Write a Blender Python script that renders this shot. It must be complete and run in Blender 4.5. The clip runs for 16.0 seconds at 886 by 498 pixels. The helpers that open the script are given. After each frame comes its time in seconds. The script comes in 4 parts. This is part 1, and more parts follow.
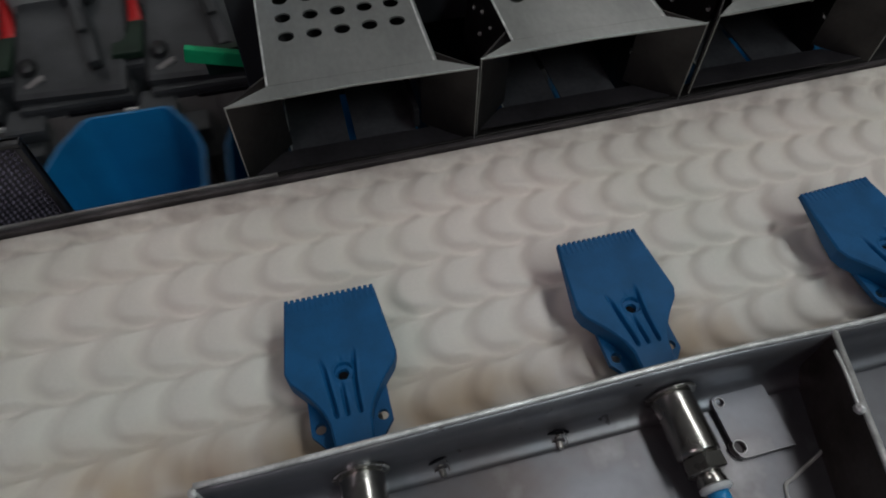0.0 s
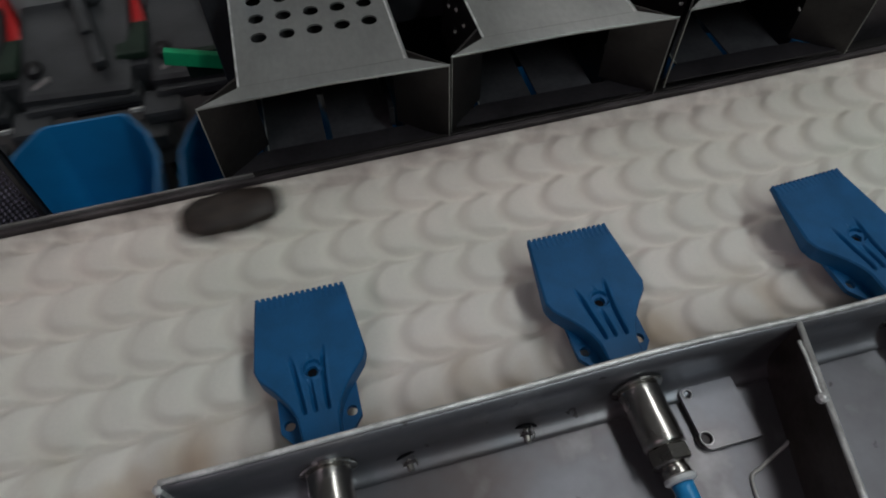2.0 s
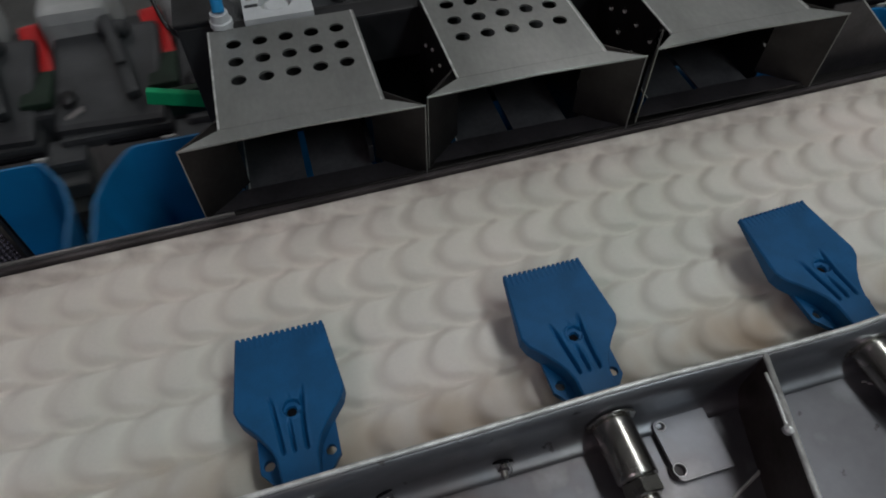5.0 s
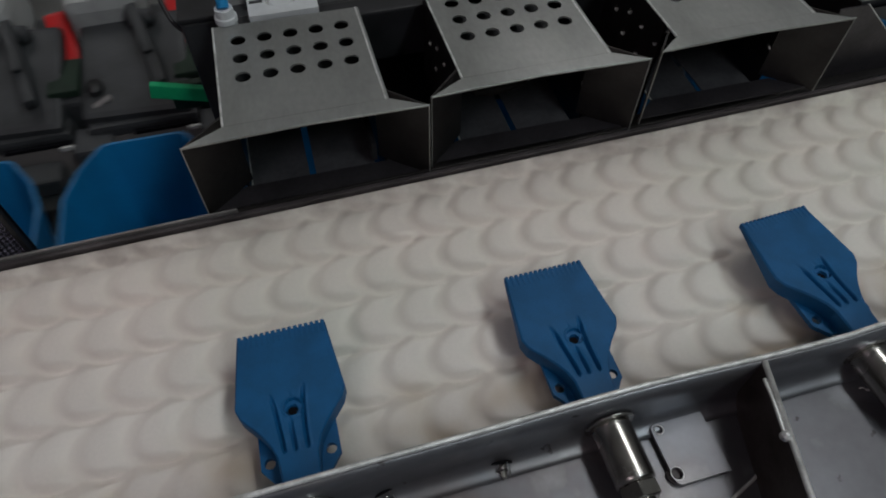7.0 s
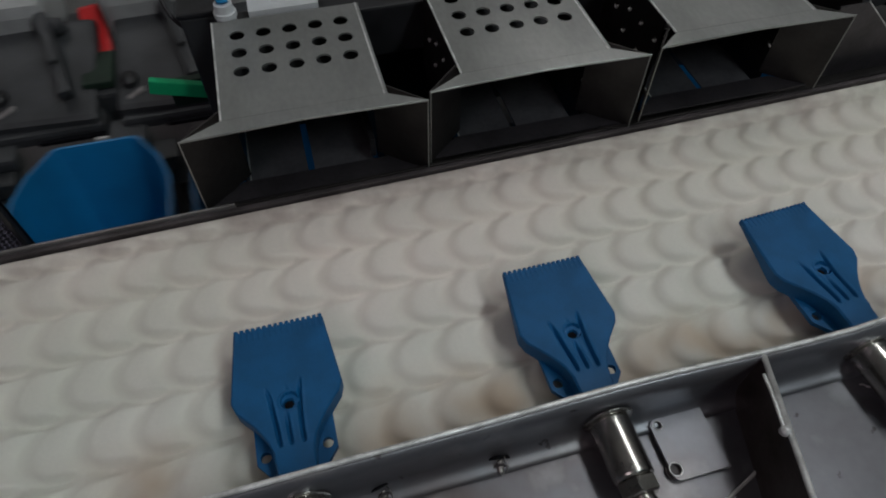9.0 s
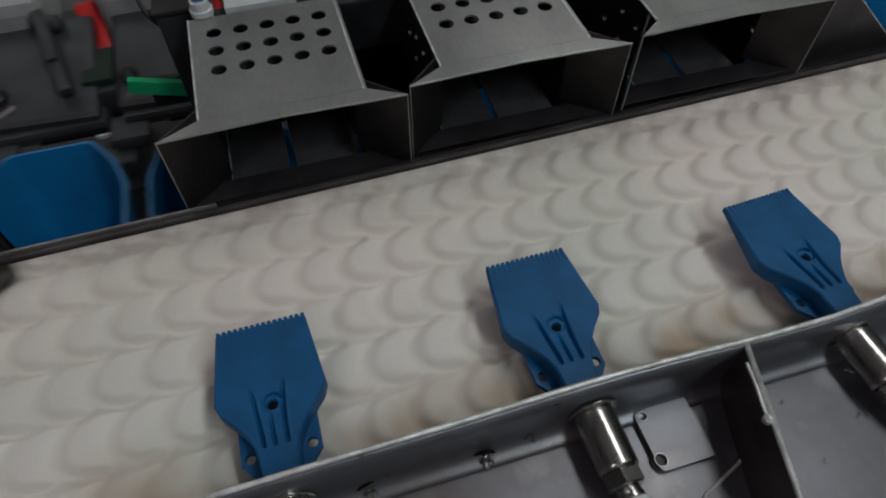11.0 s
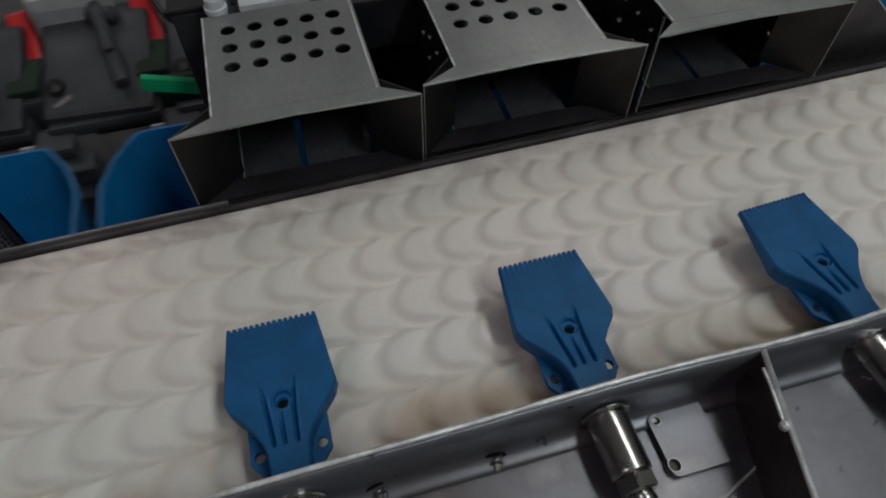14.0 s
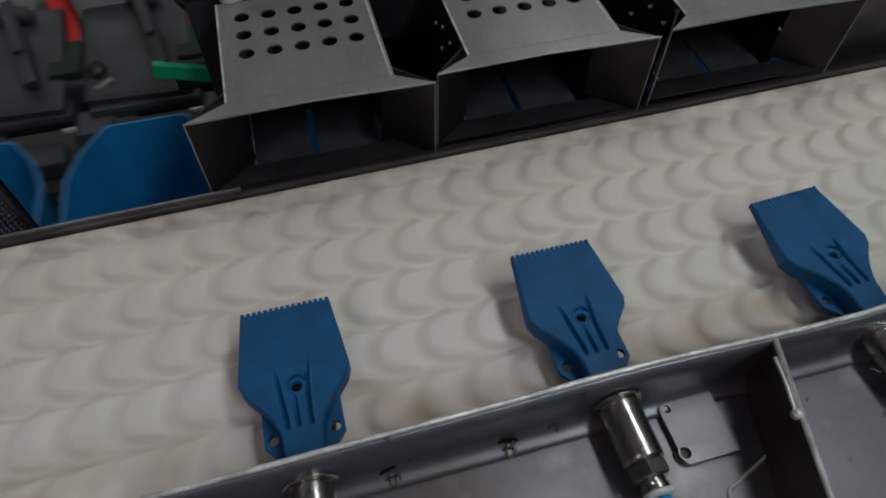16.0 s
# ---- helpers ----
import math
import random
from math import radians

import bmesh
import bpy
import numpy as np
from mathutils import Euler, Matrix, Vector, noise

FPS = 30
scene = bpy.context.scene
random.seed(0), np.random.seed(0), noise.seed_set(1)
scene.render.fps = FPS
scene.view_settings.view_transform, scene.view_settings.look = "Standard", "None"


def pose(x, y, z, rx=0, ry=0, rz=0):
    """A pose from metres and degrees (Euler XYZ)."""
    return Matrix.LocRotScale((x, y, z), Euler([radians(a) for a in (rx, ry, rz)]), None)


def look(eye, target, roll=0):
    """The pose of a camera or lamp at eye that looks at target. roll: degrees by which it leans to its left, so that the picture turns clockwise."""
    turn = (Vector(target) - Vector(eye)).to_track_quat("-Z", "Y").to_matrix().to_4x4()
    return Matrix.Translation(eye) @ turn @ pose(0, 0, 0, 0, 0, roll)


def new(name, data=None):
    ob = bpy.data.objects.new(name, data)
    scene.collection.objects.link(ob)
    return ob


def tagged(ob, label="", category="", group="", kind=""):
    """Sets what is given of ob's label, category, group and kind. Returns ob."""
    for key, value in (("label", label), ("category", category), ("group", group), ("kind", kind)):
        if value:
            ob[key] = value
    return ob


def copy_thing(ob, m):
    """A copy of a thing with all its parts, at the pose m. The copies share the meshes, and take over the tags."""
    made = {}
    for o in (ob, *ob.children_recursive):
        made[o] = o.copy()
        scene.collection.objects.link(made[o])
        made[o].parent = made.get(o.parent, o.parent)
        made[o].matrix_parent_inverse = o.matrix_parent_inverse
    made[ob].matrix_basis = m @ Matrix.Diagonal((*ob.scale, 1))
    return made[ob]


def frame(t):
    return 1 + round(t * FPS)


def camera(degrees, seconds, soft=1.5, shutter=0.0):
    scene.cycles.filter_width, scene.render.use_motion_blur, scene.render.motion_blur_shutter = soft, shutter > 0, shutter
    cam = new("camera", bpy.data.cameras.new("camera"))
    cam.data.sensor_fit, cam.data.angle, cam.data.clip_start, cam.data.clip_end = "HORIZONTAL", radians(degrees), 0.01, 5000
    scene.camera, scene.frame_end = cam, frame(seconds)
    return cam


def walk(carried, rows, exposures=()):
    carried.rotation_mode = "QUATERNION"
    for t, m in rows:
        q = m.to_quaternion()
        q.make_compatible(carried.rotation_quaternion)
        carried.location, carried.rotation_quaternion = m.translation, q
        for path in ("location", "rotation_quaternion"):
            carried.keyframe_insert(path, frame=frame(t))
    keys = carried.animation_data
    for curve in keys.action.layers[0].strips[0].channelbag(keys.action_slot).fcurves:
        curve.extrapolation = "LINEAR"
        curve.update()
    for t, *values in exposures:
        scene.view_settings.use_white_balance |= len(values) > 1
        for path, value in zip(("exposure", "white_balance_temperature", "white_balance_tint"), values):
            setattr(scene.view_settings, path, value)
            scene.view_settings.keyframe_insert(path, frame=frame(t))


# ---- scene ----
cam = camera(69.6, 16.0, soft=1.9, shutter=0.4)
PATH = [
    (0, (0.036, -0.182, 1.21), (0.337, 0.94, -0.419), 0.8),
    (0.5, (0.038, -0.182, 1.21), (0.332, 0.943, -0.417), 0.6),
    (1, (0.04, -0.183, 1.21), (0.332, 0.942, -0.417), 0.2),
    (1.5, (0.045, -0.187, 1.21), (0.331, 0.939, -0.418), -0.2),
    (2, (0.053, -0.189, 1.211), (0.342, 0.934, -0.418), -0.5),
    (2.5, (0.061, -0.19, 1.212), (0.354, 0.932, -0.417), -0.8),
    (3, (0.073, -0.19, 1.226), (0.381, 0.937, -0.398), -1.7),
    (3.5, (0.071, -0.192, 1.228), (0.387, 0.957, -0.378), -1.7),
    (4, (0.066, -0.194, 1.227), (0.394, 0.967, -0.368), -1.5),
    (4.5, (0.061, -0.191, 1.222), (0.396, 0.975, -0.368), -0.7),
    (7, (0.06, -0.185, 1.226), (0.391, 0.963, -0.379), 0.8),
    (7.5, (0.062, -0.19, 1.226), (0.39, 0.964, -0.374), 0.6),
    (8, (0.06, -0.191, 1.226), (0.392, 0.964, -0.373), 0.8),
    (8.5, (0.06, -0.189, 1.222), (0.39, 0.969, -0.375), 1.0),
    (11, (0.069, -0.187, 1.222), (0.405, 0.942, -0.394), 0.0),
    (11.5, (0.07, -0.187, 1.221), (0.409, 0.943, -0.394), 0.1),
    (12, (0.069, -0.187, 1.223), (0.408, 0.944, -0.392), 0.2),
    (12.5, (0.065, -0.188, 1.219), (0.401, 0.941, -0.396), 0.5),
    (13, (0.064, -0.192, 1.221), (0.392, 0.941, -0.394), 0.4),
    (13.5, (0.067, -0.19, 1.221), (0.387, 0.943, -0.395), 0.1),
    (14, (0.066, -0.186, 1.219), (0.384, 0.956, -0.391), -0.1),
    (14.5, (0.066, -0.186, 1.218), (0.382, 0.952, -0.396), -0.1),
    (15, (0.06, -0.189, 1.219), (0.372, 0.947, -0.397), -0.2),
    (15.5, (0.059, -0.193, 1.217), (0.376, 0.944, -0.397), 0.4),
    (16, (0.057, -0.189, 1.217), (0.377, 0.946, -0.398), 0.8),
]
walk(cam, [(t, look(eye, target, roll)) for t, eye, target, roll in PATH])

# ---- light ----
world = bpy.data.worlds.new("world")
scene.world = world
world.use_nodes = True
world.node_tree.nodes["Background"].inputs[0].default_value = (0.8, 0.9, 1.0, 1)
world.node_tree.nodes["Background"].inputs[1].default_value = 0.018
scene.view_settings.exposure = 0.0


def lamp_in(x, y, z, sx, sy, watts, colour=(0.95, 0.98, 1.0)):
    """A downward area lamp under a ceiling fitting."""
    data = bpy.data.lights.new("tube_light", "AREA")
    data.shape, data.size, data.size_y, data.energy, data.color = "RECTANGLE", sx, sy, watts, colour
    ob = new("tube_light", data)
    ob.matrix_world = pose(x, y, z)
    return ob


# x, y, z and size of each fitting, watts, colour
LIGHTS = [
    (1.05, -1.60, 2.96, 0.30, 1.25, 14.5, (0.83, 0.98, 1.0)),
    (1.00, 0.05, 2.96, 0.30, 1.25, 8.2, (0.95, 1.0, 1.0)),
    # added fill lamps, unseen: pink from the left, hood tops, buckets from behind
    (-1.4, -1.4, 2.96, 0.30, 1.25, 7.2, (1.0, 0.78, 0.90)),
    (1.20, 1.40, 2.96, 0.30, 1.25, 3.0, (0.98, 0.95, 0.95)),
    (-0.9, 1.9, 2.96, 0.30, 1.25, 3.0, (0.98, 0.98, 1.0)),
]
for lx, ly, lz, lsx, lsy, watts, tone in LIGHTS:
    lamp_in(lx, ly, lz, lsx, lsy, watts, tone)


# ---- materials ----
def thing(name, label, category, group="", kind="", m=None):
    ob = tagged(new(name), label, category, group, kind)
    if m:
        ob.matrix_world = m
    return ob


def material(name, colour, rough=0.5, metal=0.0, vary=0.12, scale=60, bump=0.1, bump_scale=400, tint=None, streak=None, coat=0.0):
    """A procedural surface: colour varied at two scales, roughness varied, fine relief."""
    m = bpy.data.materials.new(name)
    m.use_nodes = True
    nt = m.node_tree
    n, l = nt.nodes, nt.links
    b = n["Principled BSDF"]
    b.inputs["Metallic"].default_value = metal
    b.inputs["Coat Weight"].default_value = coat
    co = n.new("ShaderNodeTexCoord")
    mp = n.new("ShaderNodeMapping")
    mp.inputs["Scale"].default_value = streak or (1, 1, 1)
    l.new(co.outputs["Object"], mp.inputs["Vector"])
    big = n.new("ShaderNodeTexNoise")
    big.inputs["Scale"].default_value, big.inputs["Detail"].default_value = scale, 6
    fine = n.new("ShaderNodeTexNoise")
    fine.inputs["Scale"].default_value, fine.inputs["Detail"].default_value = bump_scale, 3
    l.new(mp.outputs[0], big.inputs["Vector"])
    l.new(mp.outputs[0], fine.inputs["Vector"])
    ramp = n.new("ShaderNodeMix")
    ramp.data_type = "RGBA"
    other = tint or tuple(c * (1 - 2.2 * vary) for c in colour)
    ramp.inputs[6].default_value = (*[min(1, c * (1 + vary)) for c in colour], 1)
    ramp.inputs[7].default_value = (*other, 1)
    st = n.new("ShaderNodeMapRange")
    st.inputs[1].default_value, st.inputs[2].default_value = 0.35, 0.7
    l.new(big.outputs[0], st.inputs[0])
    l.new(st.outputs[0], ramp.inputs[0])
    fm = n.new("ShaderNodeMix")
    fm.data_type, fm.blend_type = "RGBA", "MULTIPLY"
    fm.inputs[0].default_value = min(1, vary * 2)
    l.new(ramp.outputs[2], fm.inputs[6])
    l.new(fine.outputs[0], fm.inputs[7])
    l.new(fm.outputs[2], b.inputs["Base Color"])
    rr = n.new("ShaderNodeMapRange")
    rr.inputs[3].default_value, rr.inputs[4].default_value = max(0.03, rough - 0.1), min(1, rough + 0.13)
    l.new(big.outputs[0], rr.inputs[0])
    l.new(rr.outputs[0], b.inputs["Roughness"])
    bp = n.new("ShaderNodeBump")
    bp.inputs["Strength"].default_value, bp.inputs["Distance"].default_value = bump, 0.0006
    l.new(fine.outputs[0], bp.inputs["Height"])
    l.new(bp.outputs[0], b.inputs["Normal"])
    return m


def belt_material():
    """Off-white belt: pink cast of the light painted on its far half, brown stains along the nozzle side."""
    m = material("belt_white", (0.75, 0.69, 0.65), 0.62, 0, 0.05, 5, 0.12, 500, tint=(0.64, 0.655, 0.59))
    nt = m.node_tree
    n, l = nt.nodes, nt.links
    b = n["Principled BSDF"]
    src = b.inputs["Base Color"].links[0].from_socket
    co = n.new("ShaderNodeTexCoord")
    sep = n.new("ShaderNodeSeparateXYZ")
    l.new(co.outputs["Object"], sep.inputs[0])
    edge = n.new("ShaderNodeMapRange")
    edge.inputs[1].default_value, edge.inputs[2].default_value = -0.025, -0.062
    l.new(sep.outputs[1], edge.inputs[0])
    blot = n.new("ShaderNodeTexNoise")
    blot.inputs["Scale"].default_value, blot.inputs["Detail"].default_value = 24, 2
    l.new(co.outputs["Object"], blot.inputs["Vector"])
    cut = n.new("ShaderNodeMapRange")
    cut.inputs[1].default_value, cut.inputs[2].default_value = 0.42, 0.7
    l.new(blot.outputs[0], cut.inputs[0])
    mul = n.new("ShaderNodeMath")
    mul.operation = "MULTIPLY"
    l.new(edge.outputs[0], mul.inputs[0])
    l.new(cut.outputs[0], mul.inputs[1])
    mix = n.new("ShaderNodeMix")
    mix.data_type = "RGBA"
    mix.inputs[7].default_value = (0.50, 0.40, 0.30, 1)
    # pinkish cast of the light, put into the colour towards the far edge
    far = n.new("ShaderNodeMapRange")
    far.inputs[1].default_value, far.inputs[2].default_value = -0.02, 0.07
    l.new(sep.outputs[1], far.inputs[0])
    light_tint = n.new("ShaderNodeMix")
    light_tint.data_type, light_tint.blend_type = "RGBA", "MULTIPLY"
    light_tint.inputs[7].default_value = (1.0, 0.965, 0.945, 1)
    l.new(far.outputs[0], light_tint.inputs[0])
    l.new(src, light_tint.inputs[6])
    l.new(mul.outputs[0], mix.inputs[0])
    l.new(light_tint.outputs[2], mix.inputs[6])
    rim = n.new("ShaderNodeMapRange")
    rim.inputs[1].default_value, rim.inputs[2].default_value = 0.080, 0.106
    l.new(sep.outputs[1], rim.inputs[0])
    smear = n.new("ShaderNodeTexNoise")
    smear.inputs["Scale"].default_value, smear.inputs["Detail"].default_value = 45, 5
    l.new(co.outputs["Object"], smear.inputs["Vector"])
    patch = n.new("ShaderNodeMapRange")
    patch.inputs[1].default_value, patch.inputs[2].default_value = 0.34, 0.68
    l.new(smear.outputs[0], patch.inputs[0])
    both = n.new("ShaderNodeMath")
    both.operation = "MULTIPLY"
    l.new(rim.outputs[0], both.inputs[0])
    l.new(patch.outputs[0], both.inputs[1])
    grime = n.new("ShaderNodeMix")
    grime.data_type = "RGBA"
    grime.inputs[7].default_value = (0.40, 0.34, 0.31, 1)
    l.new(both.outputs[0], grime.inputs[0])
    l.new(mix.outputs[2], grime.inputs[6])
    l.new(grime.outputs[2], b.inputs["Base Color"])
    return m


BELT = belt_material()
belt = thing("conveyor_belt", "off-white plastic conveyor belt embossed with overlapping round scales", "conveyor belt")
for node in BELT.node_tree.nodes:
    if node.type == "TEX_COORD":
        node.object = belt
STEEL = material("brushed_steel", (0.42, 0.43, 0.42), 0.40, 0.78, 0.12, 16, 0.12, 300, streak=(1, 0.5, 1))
STEEL_DULL = material("dull_steel", (0.33, 0.325, 0.33), 0.45, 0.5, 0.16, 22, 0.2, 260, tint=(0.22, 0.20, 0.19))
# darker copy of the steel: shade of hood wings and walls is in its colour
STEEL_DARK = material("dark_shaded_steel", (0.052, 0.048, 0.048), 0.4, 0.75, 0.16, 26, 0.15, 300)


def tray_material():
    """Grey rolled steel with cloudy bright patches, brown heat stains and a few dark specks."""
    m = material("grey_tray_steel", (0.200, 0.203, 0.226), 0.40, 0.75, 0.10, 9, 0.08, 160, tint=(0.14, 0.135, 0.145))
    nt = m.node_tree
    n, l = nt.nodes, nt.links
    b = n["Principled BSDF"]
    src = b.inputs["Base Color"].links[0].from_socket
    co = n.new("ShaderNodeTexCoord")
    for scale, lo, hi, strength, colour in ((13, 0.56, 0.74, 0.75, (0.15, 0.115, 0.105, 1)), (95, 0.70, 0.74, 0.8, (0.05, 0.045, 0.045, 1)), (26, 0.58, 0.72, 0.5, (0.36, 0.37, 0.39, 1))):
        spot = n.new("ShaderNodeTexNoise")
        spot.inputs["Scale"].default_value, spot.inputs["Detail"].default_value = scale, 4
        l.new(co.outputs["Object"], spot.inputs["Vector"])
        cutoff = n.new("ShaderNodeMapRange")
        cutoff.inputs[1].default_value, cutoff.inputs[2].default_value, cutoff.inputs[4].default_value = lo, hi, strength
        l.new(spot.outputs[0], cutoff.inputs[0])
        mix = n.new("ShaderNodeMix")
        mix.data_type = "RGBA"
        mix.inputs[7].default_value = colour
        l.new(cutoff.outputs[0], mix.inputs[0])
        l.new(src, mix.inputs[6])
        src = mix.outputs[2]
    l.new(src, b.inputs["Base Color"])
    return m


TRAY = tray_material()
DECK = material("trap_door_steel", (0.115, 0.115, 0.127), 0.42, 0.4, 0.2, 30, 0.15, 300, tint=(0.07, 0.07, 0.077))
DIVIDER = material("rust_stained_steel", (0.10, 0.085, 0.08), 0.45, 0.5, 0.25, 24, 0.15, 260, tint=(0.045, 0.032, 0.027))
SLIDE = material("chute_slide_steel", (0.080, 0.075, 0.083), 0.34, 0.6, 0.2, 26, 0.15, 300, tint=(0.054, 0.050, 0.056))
# worn cut steel; part of its glint is put into the pale base colour
STEEL_EDGE = material("cut_edge_glint_steel", (0.85, 0.85, 0.83), 0.40, 0.4, 0.2, 90, 0.3, 700)
CHROME = material("turned_steel", (0.58, 0.56, 0.53), 0.24, 1.0, 0.08, 60, 0.05, 900)
RAIL = material("dark_rail_steel", (0.085, 0.072, 0.076), 0.5, 0.25, 0.2, 30, 0.2, 300)
NOZZLE = material("blue_nozzle_plastic", (0.002, 0.096, 0.258), 0.55, 0, 0.10, 40, 0.12, 900)
NOZZLE.node_tree.nodes["Principled BSDF"].inputs["Specular IOR Level"].default_value = 0.32
BUCKET = material("blue_bucket_plastic", (0.004, 0.165, 0.40), 0.4, 0, 0.12, 14, 0.1, 500)
HOSE = material("blue_hose", (0.02, 0.28, 0.62), 0.3, 0, 0.06, 30, 0.03, 500)
# black that paints the shade inside bores, screw holes and slots
HOLE = material("recess_shade_black", (0.005, 0.005, 0.007), 0.8, 0, 0.1, 50, 0.0)
HOLE.node_tree.nodes["Principled BSDF"].inputs["Specular IOR Level"].default_value = 0.1
WHITE = material("white_plastic", (0.62, 0.64, 0.66), 0.4, 0, 0.06, 40, 0.08, 500)
GREEN = material("green_plastic", (0.01, 0.42, 0.17), 0.45, 0, 0.1, 30, 0.1, 400)
GREY = material("grey_casting", (0.047, 0.050, 0.055), 0.5, 0.1, 0.15, 25, 0.25, 350)
GREY_BROWN = material("brown_grey_plate", (0.070, 0.066, 0.064), 0.5, 0.2, 0.12, 20, 0.15, 300)
GREY_LIGHT = material("pale_grey_plastic", (0.42, 0.43, 0.43), 0.45, 0, 0.1, 25, 0.1, 350)
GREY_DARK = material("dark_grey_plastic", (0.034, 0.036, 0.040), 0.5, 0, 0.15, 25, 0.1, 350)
RED = material("red_plastic", (0.55, 0.008, 0.010), 0.4, 0, 0.08, 30, 0.05, 400)
GREEN_DARK = material("dark_green_plastic", (0.006, 0.024, 0.012), 0.6, 0, 0.1, 30, 0.05, 400)
BLACK = material("black_rubber", (0.020, 0.020, 0.023), 0.45, 0, 0.2, 50, 0.2, 400)
STUD = material("black_studs", (0.50, 0.47, 0.60), 0.14, 0.8, 0.3, 300, 0.1, 800)
FOOD = material("dark_brown_food", (0.035, 0.024, 0.019), 0.55, 0, 0.25, 120, 0.8, 300)
THREAD = material("pale_thread", (0.5, 0.5, 0.48), 0.8, 0, 0.1, 90, 0.1, 900)
CONCRETE = material("floor_coating", (0.20, 0.20, 0.195), 0.6, 0, 0.15, 3, 0.2, 90)
PAINT = material("wall_paint", (0.72, 0.73, 0.72), 0.7, 0, 0.04, 2, 0.1, 120)
CEIL = material("ceiling_paint", (0.75, 0.75, 0.74), 0.8, 0, 0.03, 2, 0.1, 120)
GLOW = bpy.data.materials.new("lit_diffuser")
GLOW.use_nodes = True
GLOW.node_tree.nodes["Principled BSDF"].inputs["Emission Color"].default_value = (1, 0.98, 0.94, 1)
GLOW.node_tree.nodes["Principled BSDF"].inputs["Emission Strength"].default_value = 2


# ---- mesh helpers ----
def part(name, bm, mat, parent=None, label="", smooth=False):
    me = bpy.data.meshes.new(name)
    bmesh.ops.recalc_face_normals(bm, faces=bm.faces[:])
    bm.to_mesh(me)
    bm.free()
    me.materials.append(mat)
    if smooth:
        for p in me.polygons:
            p.use_smooth = True
    ob = new(name, me)
    if parent:
        ob.parent = parent
    if label:
        ob["label"] = label
    return ob


def box(bm, x0, x1, y0, y1, z0, z1, bevel=0.0, m=None):
    r = bmesh.ops.create_cube(bm, size=1)
    vs = r["verts"]
    for v in vs:
        v.co = Vector((x0 + (v.co.x + 0.5) * (x1 - x0), y0 + (v.co.y + 0.5) * (y1 - y0), z0 + (v.co.z + 0.5) * (z1 - z0)))
    if bevel:
        es = list({e for v in vs for e in v.link_edges})
        r = bmesh.ops.bevel(bm, geom=es, offset=bevel, segments=2, affect="EDGES", profile=0.6)
        vs = list({v for f in r["faces"] for v in f.verts} | {v for v in vs if v.is_valid})
    if m:
        bmesh.ops.transform(bm, matrix=m, verts=vs)
    return bm


def boxed(*a, **k):
    return box(bmesh.new(), *a, **k)


def prism(bm, outline, z0, z1, bevel=0.0, top=None):
    """An upright prism on an outline of (x, y); top: another outline for its upper end."""
    lo = [bm.verts.new((x, y, z0)) for x, y in outline]
    hi = [bm.verts.new((x, y, z1)) for x, y in (top or outline)]
    n = len(lo)
    faces = [bm.faces.new(lo[::-1]), bm.faces.new(hi)]
    faces += [bm.faces.new((lo[i], lo[(i + 1) % n], hi[(i + 1) % n], hi[i])) for i in range(n)]
    if bevel:
        bmesh.ops.bevel(bm, geom=list(faces[1].edges), offset=bevel, segments=2, affect="EDGES")
    return bm


def tube(bm, a, b, r, r2=None, sides=24, ends=True):
    a, b = Vector(a), Vector(b)
    q = (b - a).to_track_quat("Z", "Y").to_matrix().to_4x4()
    m = Matrix.Translation((a + b) / 2) @ q
    bmesh.ops.create_cone(bm, cap_ends=ends, segments=sides, radius1=r, radius2=r if r2 is None else r2, depth=(b - a).length, matrix=m)
    return bm


def lathe(bm, axis_from, axis_to, profile, sides=28):
    """A turned body along a line; profile: (distance along it, radius)."""
    a, b = Vector(axis_from), Vector(axis_to)
    d = (b - a).normalized()
    u = d.orthogonal().normalized()
    w = d.cross(u)
    full = [profile[0]]
    for (s0, r0), (s1, r1) in zip(profile, profile[1:]):
        if abs(s1 - s0) + abs(r1 - r0) > 0.0015:
            for k in (0.06, 0.94):
                full.append((s0 + (s1 - s0) * k, r0 + (r1 - r0) * k))
        full.append((s1, r1))
    rings = []
    for s, r in full:
        rings.append([bm.verts.new(a + d * s + (u * math.cos(k * 2 * math.pi / sides) + w * math.sin(k * 2 * math.pi / sides)) * r) for k in range(sides)])
    for p, q in zip(rings, rings[1:]):
        for k in range(sides):
            bm.faces.new((p[k], p[(k + 1) % sides], q[(k + 1) % sides], q[k]))
    bm.faces.new(rings[0][::-1])
    bm.faces.new(rings[-1])
    return bm


